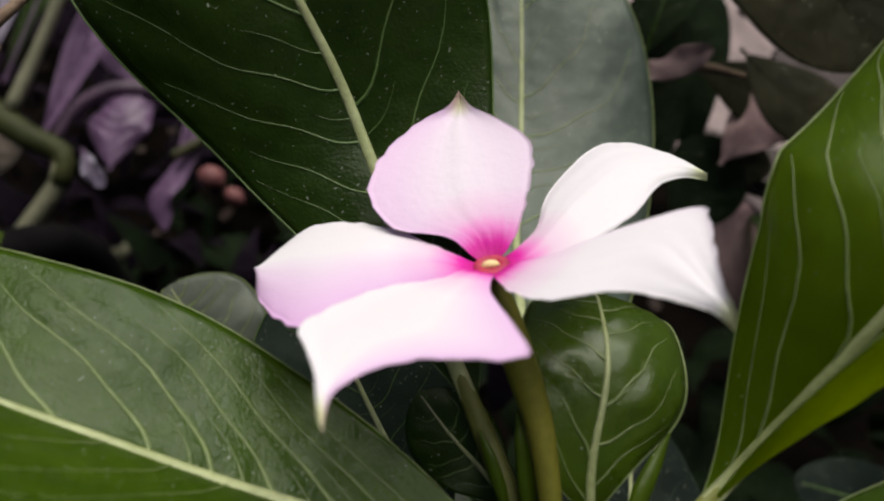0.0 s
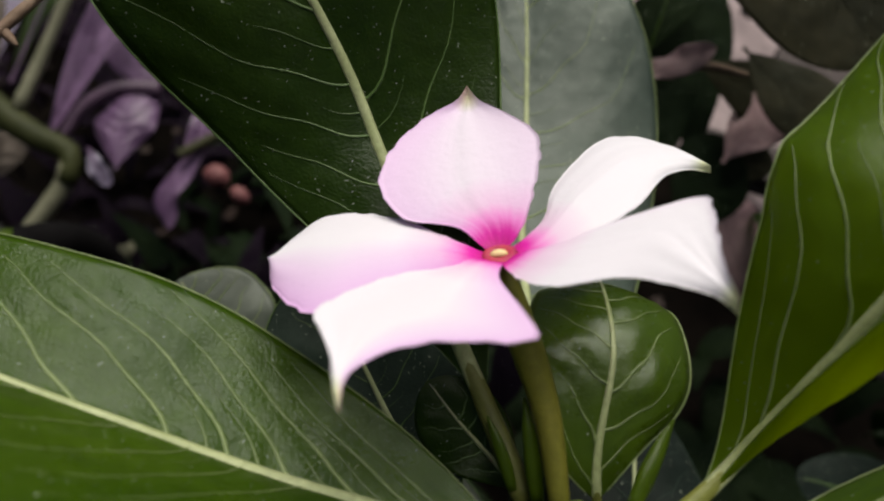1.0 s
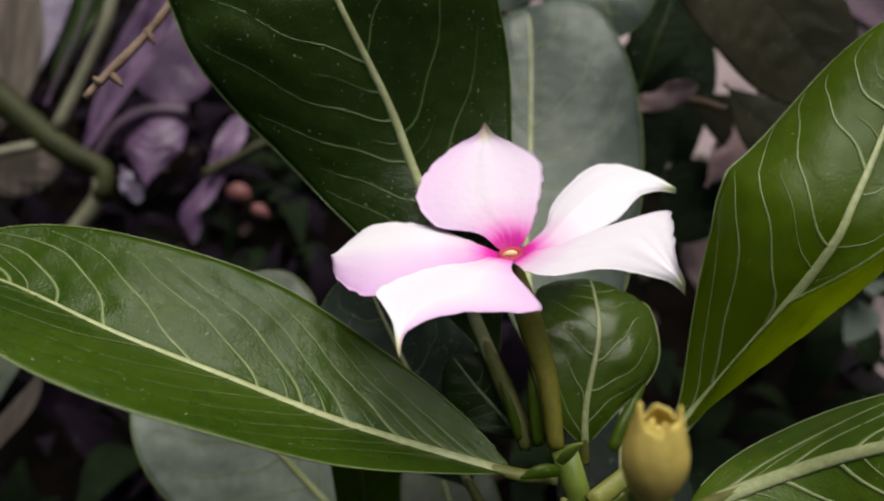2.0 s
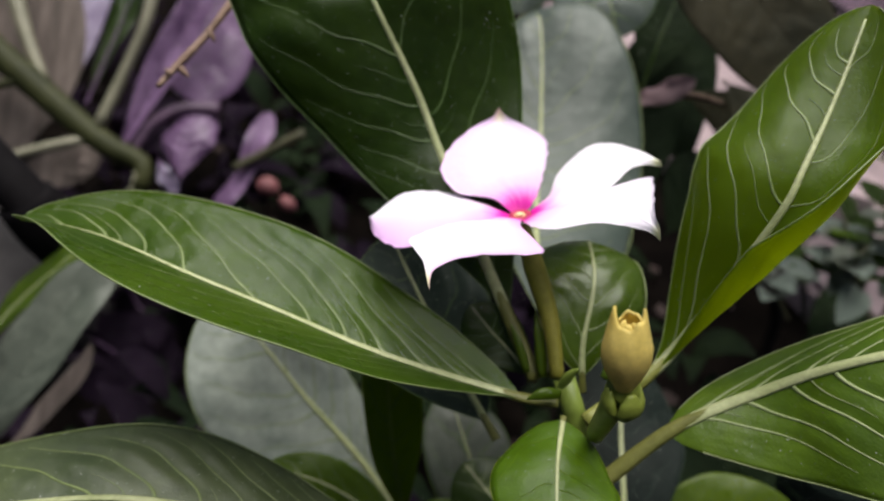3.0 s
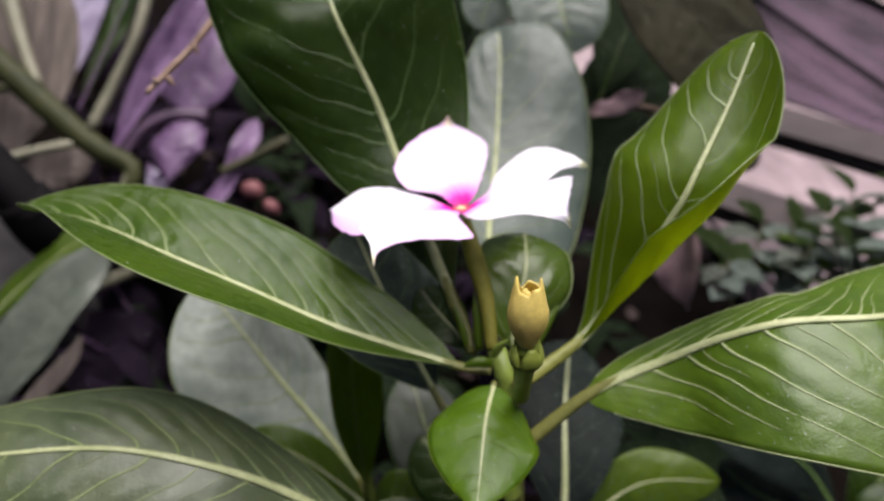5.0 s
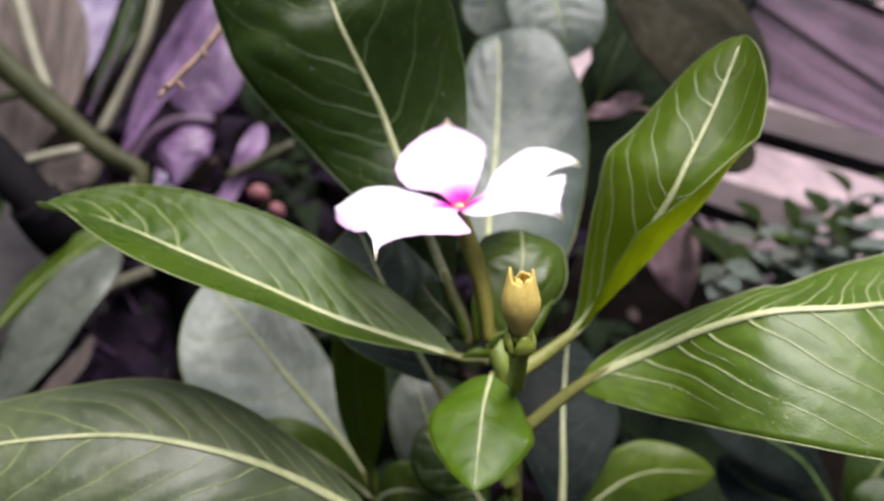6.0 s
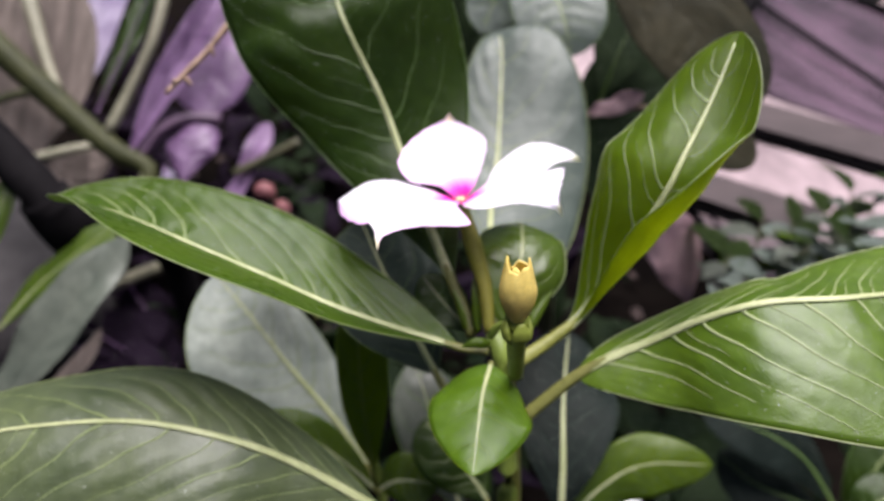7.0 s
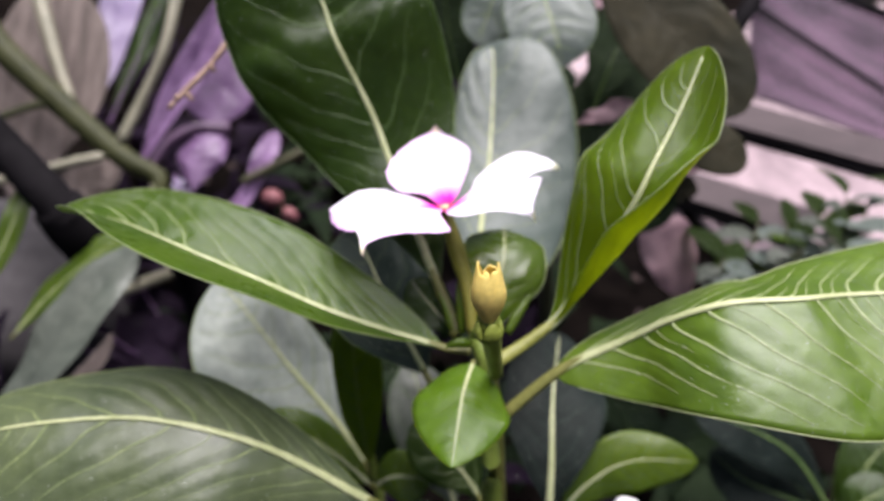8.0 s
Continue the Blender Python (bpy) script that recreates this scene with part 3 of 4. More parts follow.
def petal(body, eye, axes, angle, tip, height, sag, rim, left, right, flank, hook, blotch=1.0, cream=1.0, far=None):
    """One lobe: left and right are the sweep of its rims outwards from the throat, tip its point, height how far that rises, flank how pink one half is, far the other."""
    N, X, Y = axes
    a = radians(angle)
    out, side = math.cos(a) * X + math.sin(a) * Y, -math.sin(a) * X + math.cos(a) * Y
    n, m = 44, 15
    L, R = (spline([(0.7, e * 0.62, 0), *[(*p, 0) for p in rims], (*tip, 0)], n) for e, rims in ((1, left), (-1, right)))
    length = tip[0]
    rim = rim if isinstance(rim, tuple) else (rim, rim)
    rnd = random.Random(int(40 + angle))
    ph = rnd.uniform(0, 6)
    verts, uvs, faces = [], [], []
    for layer in (0, 1):
        for i in range(n + 1):
            u = i / n
            for j in range(-m, m + 1):
                b = j / m
                q = abs(b)
                p = (L[i] * (1 + b) + R[i] * (1 - b)) / 2
                fringe = 0.09 * (math.sin(61 * u + ph) + 0.7 * math.sin(97 * u + 2 * ph)) * q**9 * math.sin(math.pi * u)
                r, s = p[0] + fringe, p[1] + fringe
                x = max(0.0, min(1.0, r / length))
                h = height * x**0.62 * 1.04 + sag * math.sin(math.pi * x) * (1 - 0.4 * q) + (rim[0] if b > 0 else rim[1]) * q**2.2 * x
                near = math.exp(-((math.hypot(r, s) / 1.9) ** 2))
                h = h * (1 - near) + 0.55 * near
                h += 0.12 * math.sin(9 * b + ph) * u * (1 - u) - 0.17 * math.exp(-(((b - 0.05) / 0.08) ** 2)) * u * (1 - u) * 2
                h += 0.10 * math.sin(14 * b + 3 * ph) * u**4 * (1 - u) * 3
                d = math.hypot(r - tip[0], s - tip[1])
                h += hook * max(0.0, 1 - d / 2.2) ** 2
                verts.append(eye + out * r + side * s + N * (h - 0.20 * layer * (1 - 0.7 * max(q, u) ** 4)))
                uvs.append((blotch * math.hypot(r, s) / 46.0 + 0.45 * cream * math.exp(-((d / 1.7) ** 2)), 0.5 + 0.5 * b * flank - 0.5 * (1 - flank) if far is None else 0.47 + 0.5 * q * (flank if b > 0 else far)))
    W, T = 2 * m + 1, (n + 1) * (2 * m + 1)
    for i in range(n):
        for j in range(W - 1):
            q = (i * W + j, (i + 1) * W + j, (i + 1) * W + j + 1, i * W + j + 1)
            faces += [q[::-1], tuple(T + v for v in q)]
        for j in (0, W - 1):
            p, q = i * W + j, (i + 1) * W + j
            faces.append((p, q, T + q, T + p) if j else (q, p, T + p, T + q))
    for j in range(W - 1):
        faces.append((j, j + 1, T + j + 1, T + j))
    return mesh_object("petal", verts, faces, PETAL, body, "", uvs, "petal")


def flower(parent, eye, base):
    """A five-lobed salver flower on a slender tube."""
    eye, base = np.array(eye, float), np.array(base, float)
    N = unit(np.array((-0.17, 0.0, 0.985)))
    X = unit(np.cross((0, 1, 0), N))
    Y = np.cross(N, X)
    top = eye - 0.9 * N
    body = tube("flower", spline([base, base * 0.65 + top * 0.35 + (0.8, 0.6, 0.2), base * 0.3 + top * 0.7 + (0.4, 0.5, 0), top], 24),
                [1.0, 1.15, 1.25, 1.4, 1.6, 1.65, 1.4, 1.1], TUBE, parent, "pale pink flower with a magenta eye on a greenish tube")
    f = (N, X, Y)
    petal(body, eye, f, 94, (20.0, -0.1), 7.0, 0.6, 0.9, [(1.3, 1.55), (3.0, 3.4), (4.0, 6.3), (5.1, 8.8), (9.2, 10.6), (13.9, 8.8), (17.7, 4.8), (19.1, 1.9)],
          [(1.6, -2.2), (3.6, -3.7), (8.6, -5.8), (12.3, -6.1), (15.8, -3.7), (18.5, -1.3)], 0.5, 1.2, 1.2, 0.9, 0.2)
    petal(body, eye, f, 20, (24.3, 1.6), 0.9, 1.6, -0.8, [(2.6, 1.1), (5.9, 2.7), (8.9, 6.7), (12.8, 9.9), (18.3, 13.2), (22.0, 12.3), (24.4, 7.8), (24.7, 4.4)],
          [(2.2, -2.0), (6.2, -3.0), (10.6, -2.0), (14.8, -0.6), (19.6, 2.8), (22.6, 3.1)], 0.35, 0.0)
    petal(body, eye, f, -45, (23.5, 0.3), 5.6, 1.2, (1.0, -0.7), [(2.6, 0.6), (5.7, 1.5), (8.0, 4.5), (10.6, 7.5), (13.8, 10.9), (15.5, 10.7), (18.5, 6.5), (21.4, 2.3)],
          [(2.4, -1.9), (6.0, -3.7), (10.0, -3.7), (14.2, -0.6), (18.4, 0.4), (21.4, 0.7)], 0.45, -0.6)
    petal(body, eye, f, -118, (25.5, 0.4), 7.2, 1.0, (-0.2, 0.6), [(2.6, 1.7), (6.6, 3.5), (11.2, 7.9), (14.1, 10.4), (15.5, 8.9), (17.3, 4.1), (19.5, 1.2), (22.4, -0.2)],
          [(2.4, -1.2), (6.2, -1.4), (9.8, -4.4), (14.6, -6.4), (18.0, -6.9), (20.2, -4.5), (22.6, -1.8)], 0.8, -1.2)
    petal(body, eye, f, 175, (22.5, 0.2), 2.8, 1.8, -1.0, [(2.2, 1.8), (5.8, 3.1), (10.9, 6.1), (15.2, 8.8), (18.4, 7.3), (21.4, 3.6)],
          [(2.2, -0.9), (5.9, -2.8), (9.4, -4.8), (14.4, -6.7), (18.6, -6.9), (20.9, -4.2), (21.6, -1.8)], 0.9, 0.0, 1.0, 0.0)
    # dark red rim of the throat, and the pale yellow anthers that close it
    ring = [eye + (1.25 * math.cos(w) * X + 1.05 * math.sin(w) * Y) + 0.62 * N for w in np.linspace(0, 2 * math.pi, 31)]
    tube("throat_ring", ring, [0.52], EYE, body, sides=8, up=N, close=False, flat=0.6)
    heart = [eye + (0.95 * x - 0.05) * X + (0.78 - 0.3 * x * x) * N for x in np.linspace(-1, 1, 13)]
    tube("anther", heart, [0.12, 0.36, 0.44, 0.42, 0.36, 0.12], ANTHER, body, sides=10)
    return body


flower(plant, (-1.8, 18.8, 218.1), (3.7, 4.4, 200.3))


def flower_bud(parent, foot, neck, top):
    """A swollen bud, torn open at the top into two horns, in a small calyx on a short stalk."""
    foot, neck, top = (np.array(p, float) for p in (foot, neck, top))
    ax = unit(top - neck)
    sx = unit(np.cross(ax, (0, 1, 0.2)))
    sy = np.cross(ax, sx)
    length = np.linalg.norm(top - neck)
    n, K = 24, 48
    swell = np.polyfit([0, 0.12, 0.3, 0.5, 0.7, 0.85, 1], [1.3, 2.0, 2.9, 3.4, 3.25, 2.75, 2.1], 4)
    verts, faces = [], []
    for wall in (0, 1):
        for i in range(n + 1):
            t = i / n
            for k in range(K):
                w = 2 * math.pi * k / K
                horn = 0.19 * abs(math.cos(w + 0.2)) ** 14 + 0.05 * math.sin(3 * w + 1.0) + 0.02 * math.sin(7 * w)
                z = (t if t < 0.75 else 0.75 + (t - 0.75) * (1 + 4 * horn)) * length
                r = float(np.polyval(swell, t))
                # two wrapped petals overlap in a slanting seam
                r += 0.10 * (((w / (2 * math.pi) * 3 + 0.8 * t) % 1.0) - 0.5)
                r = (r - wall * (0.35 + 0.5 * max(0, 0.9 - t))) * 0.74
                p = neck + ax * (z - wall * 0.06) + (math.cos(w) * sx + math.sin(w) * sy) * r
                verts.append(p)
    S = (n + 1) * K
    for i in range(n):
        for k in range(K):
            q = (i * K + k, i * K + (k + 1) % K, (i + 1) * K + (k + 1) % K, (i + 1) * K + k)
            faces += [q, tuple(S + v for v in q[::-1])]
    for k in range(K):
        a, b = n * K + k, n * K + (k + 1) % K
        faces.append((a, b, S + b, S + a))
    body = mesh_object("bud", verts, faces, BUD, parent, "swollen ochre bud with a ragged open top")
    for k, (w, h, r) in enumerate([(1.2, 0.92, 1.0), (3.4, 0.88, 1.0), (5.4, 0.9, 1.0), (0.2, 0.86, 0.9), (2.3, 0.84, 0.9)]):
        d = math.cos(w) * sx + math.sin(w) * sy
        tube("inner_lobe", spline([neck + ax * length * 0.5 + d * 0.6, neck + ax * length * 0.75 + d * r * 0.8, neck + ax * length * (h + 0.06) + d * r * 0.6], 10), [1.0, 1.2, 1.0, 0.3], BUD, body, sides=8, flat=0.5, up=d)
    for w in (0.25, 1.9, 3.3, 4.9):
        d = math.cos(w) * sx + math.sin(w) * sy
        rim = [neck + ax * t + d * r for t, r in ((-3.2, 0.8), (-2.0, 1.45), (-0.8, 1.6), (0.1, 1.55))]
        tube("sepal", spline(rim, 12), [0.8, 1.45, 1.3, 0.5], SEPAL, body, sides=8, flat=0.45, up=d)
    tube("stalk", spline([foot, foot * 0.4 + neck * 0.6, neck + ax * 0.3], 10), [1.3, 1.4, 1.5, 1.7], SEPAL, body)
    return body


flower_bud(plant, (8.0, -4.9, 199.0), (6.1, -20.3, 222.4), (5.9, -18.7, 229.9))

# ---- leaves of a neighbouring plant behind ----
behind = thing("shrub", (40, 160, 0), "leafy shrub with rounded grey-green and brownish leaves", "shrub")
tube("stem", spline([(40, 160, -4), (35, 150, 80), (24.9, 130.2, 188.3), (23.1, 144.7, 202.5)], 20), [3.2, 2.8, 2.2, 1.6], STEM_OLIVE, behind)
leaf(behind, [(17.5, 148.5, 243.0), (22.7, 135.4, 230.7), (26.8, 123.5, 220.4), (29.5, 118.3, 212.0)], (14, 14), (0, -0.8, 0.6), ((4, 4, 2), (4, 4, 2)), (-10, -10), LEAF_WAXY, start=0.05, seed=19, veins=6, rib=0.6, label="rounded grey-green leaf", blunt=3, vein_mat=VEIN_DIM, rib_mat=VEIN)
leaf(behind, [(12.6, 162.9, 240.4), (9.1, 148.9, 227.4), (5.6, 142.8, 218.1), (3.2, 138.9, 212.3)], (9, 9), (0, -0.8, 0.6), ((4, 4, 2), (4, 4, 2)), (-10, -10), LEAF_WAXY, start=0.05, seed=20, veins=6, rib=0.5, label="small grey-green leaf", blunt=3, vein_mat=VEIN_DIM, rib_mat=VEIN)
leaf(behind, [(36.2, 145.4, 245.2), (49.5, 132.9, 233.1), (65.5, 119.9, 220.0), (81.3, 106.3, 202.6)], (17, 15), (0.1, -0.85, 0.5), ((4, 4, 2), (4, 4, 2)), (-10, -10), LEAF_BROWN, start=0.05, seed=21, veins=7, rib=0.5, label="large dull brownish leaf", blunt=3, vein_mat=LEAF_BROWN, rib_mat=LEAF_BROWN)
leaf(behind, [(69.3, 149.4, 189.0), (80.0, 139.3, 180.8), (94.1, 129.5, 172.9)], (9, 9), (0.1, -0.85, 0.5), ((4, 4, 2), (4, 4, 2)), (-10, -10), LEAF_BROWN, start=0.05, seed=22, veins=5, rib=0.4, label="small dull brownish leaf", vein_mat=LEAF_BROWN, rib_mat=LEAF_BROWN)
leaf(behind, [(43.7, 146.1, 185.9), (49.4, 154.9, 199.1), (55.9, 168.3, 211.1), (52.5, 179.4, 220.1)], (11, 11), (-0.2, -0.8, 0.5), ((4, 4, 2), (4, 4, 2)), (-10, -10), LEAF_SHADE, start=0.05, seed=23, veins=5, rib=0.4, label="dark green leaf, deep shade put into its colour", vein_mat=LEAF_SHADE, rib_mat=LEAF_DEEP)
leaf(behind, [(-2.0, 157.0, 189.6), (-6.3, 165.6, 203.4), (-8.7, 174.3, 217.2), (-8.9, 180.9, 227.5)], (12, 12), (-0.2, -0.8, 0.5), ((4, 4, 2), (4, 4, 2)), (-10, -10), LEAF_SHADE, start=0.05, seed=24, veins=5, rib=0.4, label="dark green leaf, deep shade put into its colour", vein_mat=LEAF_SHADE, rib_mat=LEAF_DEEP)

# near-black leaves added to fill a dark gap; their colour is the shade
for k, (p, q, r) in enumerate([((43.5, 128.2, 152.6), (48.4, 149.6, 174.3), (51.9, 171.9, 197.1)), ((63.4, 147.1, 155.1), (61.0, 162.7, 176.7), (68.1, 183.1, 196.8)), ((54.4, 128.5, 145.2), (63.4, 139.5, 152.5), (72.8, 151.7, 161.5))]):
    leaf(behind, [p, q, r], (12, 12), (0.1, -0.8, 0.5), ((6, 6, 4), (6, 6, 4)), (-10, -10), LEAF_SHADE, start=0.05, seed=90 + k, veins=5, rib=0.35, label="dark green leaf, deep shade put into its colour", vein_mat=LEAF_SHADE, rib_mat=LEAF_SHADE)

for pts, half, seed in (([(57.6, 150.0, 185.1), (68.8, 152.0, 179.6), (81.8, 154.0, 172.2), (95.4, 156.0, 161.8)], (9, 8), 96), ([(60.1, 150.0, 159.7), (73.4, 150.0, 156.1), (86.7, 150.0, 153.4)], (6, 7), 98)):
    leaf(behind, pts, half, (0.1, -0.8, 0.5), ((6, 6, 4), (6, 6, 4)), (-10, -10), LEAF_BROWN, start=0.05, seed=seed, veins=5, rib=0.35, label="dull brown leaf in shade", vein_mat=LEAF_BROWN, rib_mat=LEAF_BROWN)

# ---- the purple plant at the back ----
purple = thing("purple_plant", (-190, 330, 0), "purple-leaved plant with a thick olive stem and branches", "plant")
tube("stem", spline([(-259.7, 282.8, 194.3), (-238.5, 262.3, 171.8), (-203.7, 246.0, 144.6), (-172.2, 229.9, 125.5), (-155.0, 225.0, 118.5), (-152.7, 221.6, 114.6), (-154.5, 216.8, 108.0)], 36), [6.8, 6.8, 6.9, 6.8, 6.2, 5.2, 3.8], STEM_MOSS, purple)
tube("stem", spline([(-153.2, 221.8, 115.0), (-155.5, 217.8, 108.0), (-162.8, 211.5, 99.9), (-173.7, 202.8, 87.9), (-191.3, 187.3, 66.6), (-190, 330, -4)], 30), [3.8, 3.4, 3.2, 3.4, 4.0, 5.0], STEM_PALE, purple, "paler lower stretch of the stem")
tube("branch", spline([(-203.3, 247.3, 147.8), (-217.6, 241.9, 147.4), (-235.8, 230.9, 143.7)], 12), [2.5, 2.0, 2.0], STEM_MOSS, purple)
tube("branch", spline([(-179.2, 230.5, 126.4), (-191.2, 222.6, 127.0), (-210.0, 213.8, 125.0), (-228.1, 205.1, 123.2)], 12), [2.5, 2.2, 2.2], STEM_PALE, purple)
tube("branch", spline([(-174.3, 233.8, 131.1), (-165.9, 249.1, 147.4), (-155.7, 265.2, 168.2), (-152.1, 284.8, 188.4), (-153.3, 300.9, 201.6)], 16), [2.8, 2.3, 2.8, 3.8], STEM_PALE, purple)
tube("branch", spline([(-202.3, 250.9, 144.8), (-212.4, 265.0, 159.1), (-221.1, 280.2, 174.9), (-230.3, 296.5, 191.0)], 16), [2.3, 3.3, 4.1, 3.8], STEM_PALE, purple)
tube("branch", spline([(-166.1, 244.0, 113.5), (-158.1, 254.4, 123.0), (-145.6, 261.6, 127.7), (-128.5, 264.8, 126.1)], 16), [2.2, 2.6, 3.2, 4.2], STEM_PURPLE, purple)
tube("branch", spline([(-118.9, 244.0, 105.5), (-102.4, 249.0, 112.7), (-85.9, 253.8, 119.7)], 16), [2.4, 2.2, 2.6], STEM_OLIVE, purple)
PV = dict(mat=LEAF_PURPLE, veins=5, vein_mat=LEAF_SHADE_PURPLE, rib_mat=LEAF_PURPLE, rib=0.7, start=0.02, vein_r=0.2, wave=1.1, quilt=0.8)
leaf(purple, [(-220.2, 295.9, 117.0), (-219.2, 321.0, 136.7), (-216.0, 347.6, 158.8), (-215.7, 374.1, 180.8), (-216, 396, 202)], (13, 12), (0.3, -0.8, 0.4), ((26, 24, 20), (22, 22, 20)), seed=30, label="long lavender leaf folded like a keel", **{**PV, "mat": LEAF_LAVENDER, "rib_mat": LEAF_LAVENDER, "vein_mat": LEAF_LAVENDER})
leaf(purple, [(-202.0, 281.4, 121.9), (-194.1, 307.7, 143.3), (-185.5, 334.8, 166.0), (-182.5, 357.3, 181.9)], (8, 8), (-0.3, -0.8, 0.4), ((12, 12, 8), (12, 12, 8)), seed=31, label="narrow dark green leaf with a purple edge", **{**PV, "mat": LEAF_DEEP})
leaf(purple, [(-180.4, 252.5, 104.0), (-162.7, 282.4, 134.8), (-146.2, 310.4, 161.7), (-137.1, 334.0, 182.1)], (9.5, 10), (0.2, -0.8, 0.5), ((34, 30, 22), (24, 22, 20)), seed=32, label="long purple leaf folded along its middle", **PV)
leaf(purple, [(-131.6, 356.7, 180.0), (-139.8, 332.3, 155.4), (-145.6, 311.0, 135.4), (-149.4, 291.6, 118.2)], (24, 22), (0.1, -0.75, 0.65), ((6, 4, 2), (8, 6, 4)), (-30, -26), seed=33, label="broad purple leaf with its rounded end hanging", blunt=3.2, **PV)
leaf(purple, [(-141.8, 232.6, 105.2), (-141.5, 245.1, 116.6), (-138.4, 256.3, 124.5), (-136.4, 266.3, 126.5)], (13, 15), (0.0, -0.5, 0.85), ((4, 2, 2), (4, 2, 2)), (-50, -50), seed=34, label="rounded purple leaf curling over", blunt=3.4, **PV)
leaf(purple, [(-146.0, 224.3, 119.8), (-142.3, 220.0, 113.0), (-137.9, 216.3, 107.4)], (3.8, 3.8), (-0.2, -0.6, 0.7), ((8, 6, 4), (8, 6, 4)), seed=38, label="small lavender leaf tip", **{**PV, "mat": LEAF_LAVENDER})
leaf(purple, [(-119.8, 246.1, 96.1), (-111.6, 263.2, 110.8), (-106.6, 275.6, 120.4)], (6.5, 6), (0.1, -0.7, 0.6), ((20, 20, 14), (20, 20, 14)), seed=35, label="narrow purple leaf", **PV)
leaf(purple, [(-106.0, 251.9, 111.4), (-117.0, 243.2, 99.2), (-124.2, 235.6, 90.5), (-123.4, 226.9, 79.3)], (6.5, 6), (-0.4, -0.6, 0.7), ((12, 10, 8), (12, 10, 8)), (-20, -20), seed=39, label="drooping purple leaf", **PV)
leaf(purple, [(-229.1, 243.8, 104.6), (-209.5, 249.9, 101.6), (-190.2, 260.9, 107.2)], (11, 9), (0.2, -0.7, 0.6), ((6, 4, 2), (6, 4, 2)), (-16, -16), seed=40, label="dry grey-brown leaf behind the stem", **{**PV, "mat": BARK, "rib_mat": BARK, "vein_mat": BARK})
# two more purple leaves, darkened in colour to stand for deep shade
leaf(purple, [(-229.1, 245.1, 13.3), (-206.8, 230.2, 8.7), (-178.5, 215.3, 5.3), (-156.0, 213.0, -0.3)], (28, 28), (0.1, -0.5, 0.8), ((-10, -10, 8), (-10, -10, 8)), seed=36, label="purple leaf, deep shade put into its colour", **{**PV, "mat": LEAF_SHADE_PURPLE})
leaf(purple, [(-208.0, 270.5, 29.0), (-193.9, 260.0, 11.4), (-176.1, 245.9, -12.0), (-165.3, 231.5, -35.4)], (20, 20), (0.1, -0.5, 0.8), ((-10, -10, 8), (-10, -10, 8)), seed=37, label="purple leaf, deep shade put into its colour", **{**PV, "mat": LEAF_SHADE_PURPLE})
for line, width in (([(-107.0, 236.9, 101.7), (-100.9, 235.8, 100.0), (-97.3, 234.2, 98.0)], 4.8), ([(-96.3, 234.9, 94.9), (-92.4, 233.2, 92.2), (-89.4, 231.9, 90.2)], 3.4)):
    tube("bud", spline(line, 14), [width * k for k in (0.35, 0.9, 1.0, 0.85, 0.3)], BUD_RED, purple, "round dull red bud", sides=14)

# grey-green blades beside the pipe
blades = thing("strap_leaved_plant", (-150, 120, 0), "low plant with strap-shaped grey-green leaves", "plant")
leaf(blades, [(-151.2, 53.5, 109.0), (-137.4, 64.7, 125.2), (-120.1, 77.9, 144.5), (-104.5, 94.8, 160.9)], (9.5, 9.5), (-0.3, -0.8, 0.5), ((8, 8, 6), (8, 8, 6)), (-8, -8), LEAF_GREY, start=0.02, seed=41, veins=6, vein_mat=LEAF_GREY, rib_mat=LEAF_GREY, rib=0.4, wave=2.2, label="strap-shaped grey-green leaf with a wavy edge")
leaf(blades, [(-158.0, 93.9, 121.3), (-144.4, 103.0, 134.5), (-130.8, 110.1, 144.3), (-117.3, 121.1, 151.8)], (6, 6), (-0.3, -0.6, 0.7), ((8, 8, 6), (8, 8, 6)), (-8, -8), LEAF, start=0.02, seed=42, veins=6, vein_mat=VEIN_DIM, rib=0.4, wave=0.8, label="short green strap leaf")
leaf(blades, [(-173.9, 97.4, 128.1), (-162.4, 109.6, 146.3), (-157.6, 124.6, 160.6), (-156.5, 134.2, 167.0)], (4, 4), (0.3, -0.6, 0.7), ((8, 8, 6), (8, 8, 6)), (-8, -8), LEAF, start=0.02, seed=43, veins=4, vein_mat=VEIN_DIM, rib=0.4, label="narrow green strap leaf")
leaf(blades, [(-154.8, 83.6, 87.9), (-142.8, 90.8, 98.1), (-130.8, 99.1, 110.0), (-126.9, 103.6, 116.9)], (4, 4), (-0.3, -0.6, 0.7), ((8, 8, 6), (8, 8, 6)), (-8, -8), BARK, start=0.02, seed=44, veins=3, vein_mat=BARK, rib_mat=BARK, rib=0.4, label="withered pale leaf")

# ---- loose things ----
twig = thing("twig", (-53.1, 69.6, 236.9), "thin dry brown twig with knots caught between the leaves", "twig")
tube("twig_stem", spline([(-63.1, 46.3, 226.9), (-60.5, 51.2, 229.2), (-57.0, 58.8, 232.2), (-53.1, 69.6, 236.9), (-47.9, 79.3, 242.9)], 40), [0.5, 0.75, 0.62, 0.85, 0.7, 0.8], TWIG, twig, sides=9)
for p, q in (((-60.5, 50.9, 228.7), (-58.5, 49.2, 227.6)), ((-57.0, 59.1, 232.7), (-55.5, 57.2, 231.2)), ((-61.3, 48.4, 228.3), (-61.9, 48.0, 229.4))):
    tube("knot", spline([p, q], 6), [0.7, 0.6, 0.2], TWIG, twig, sides=8)

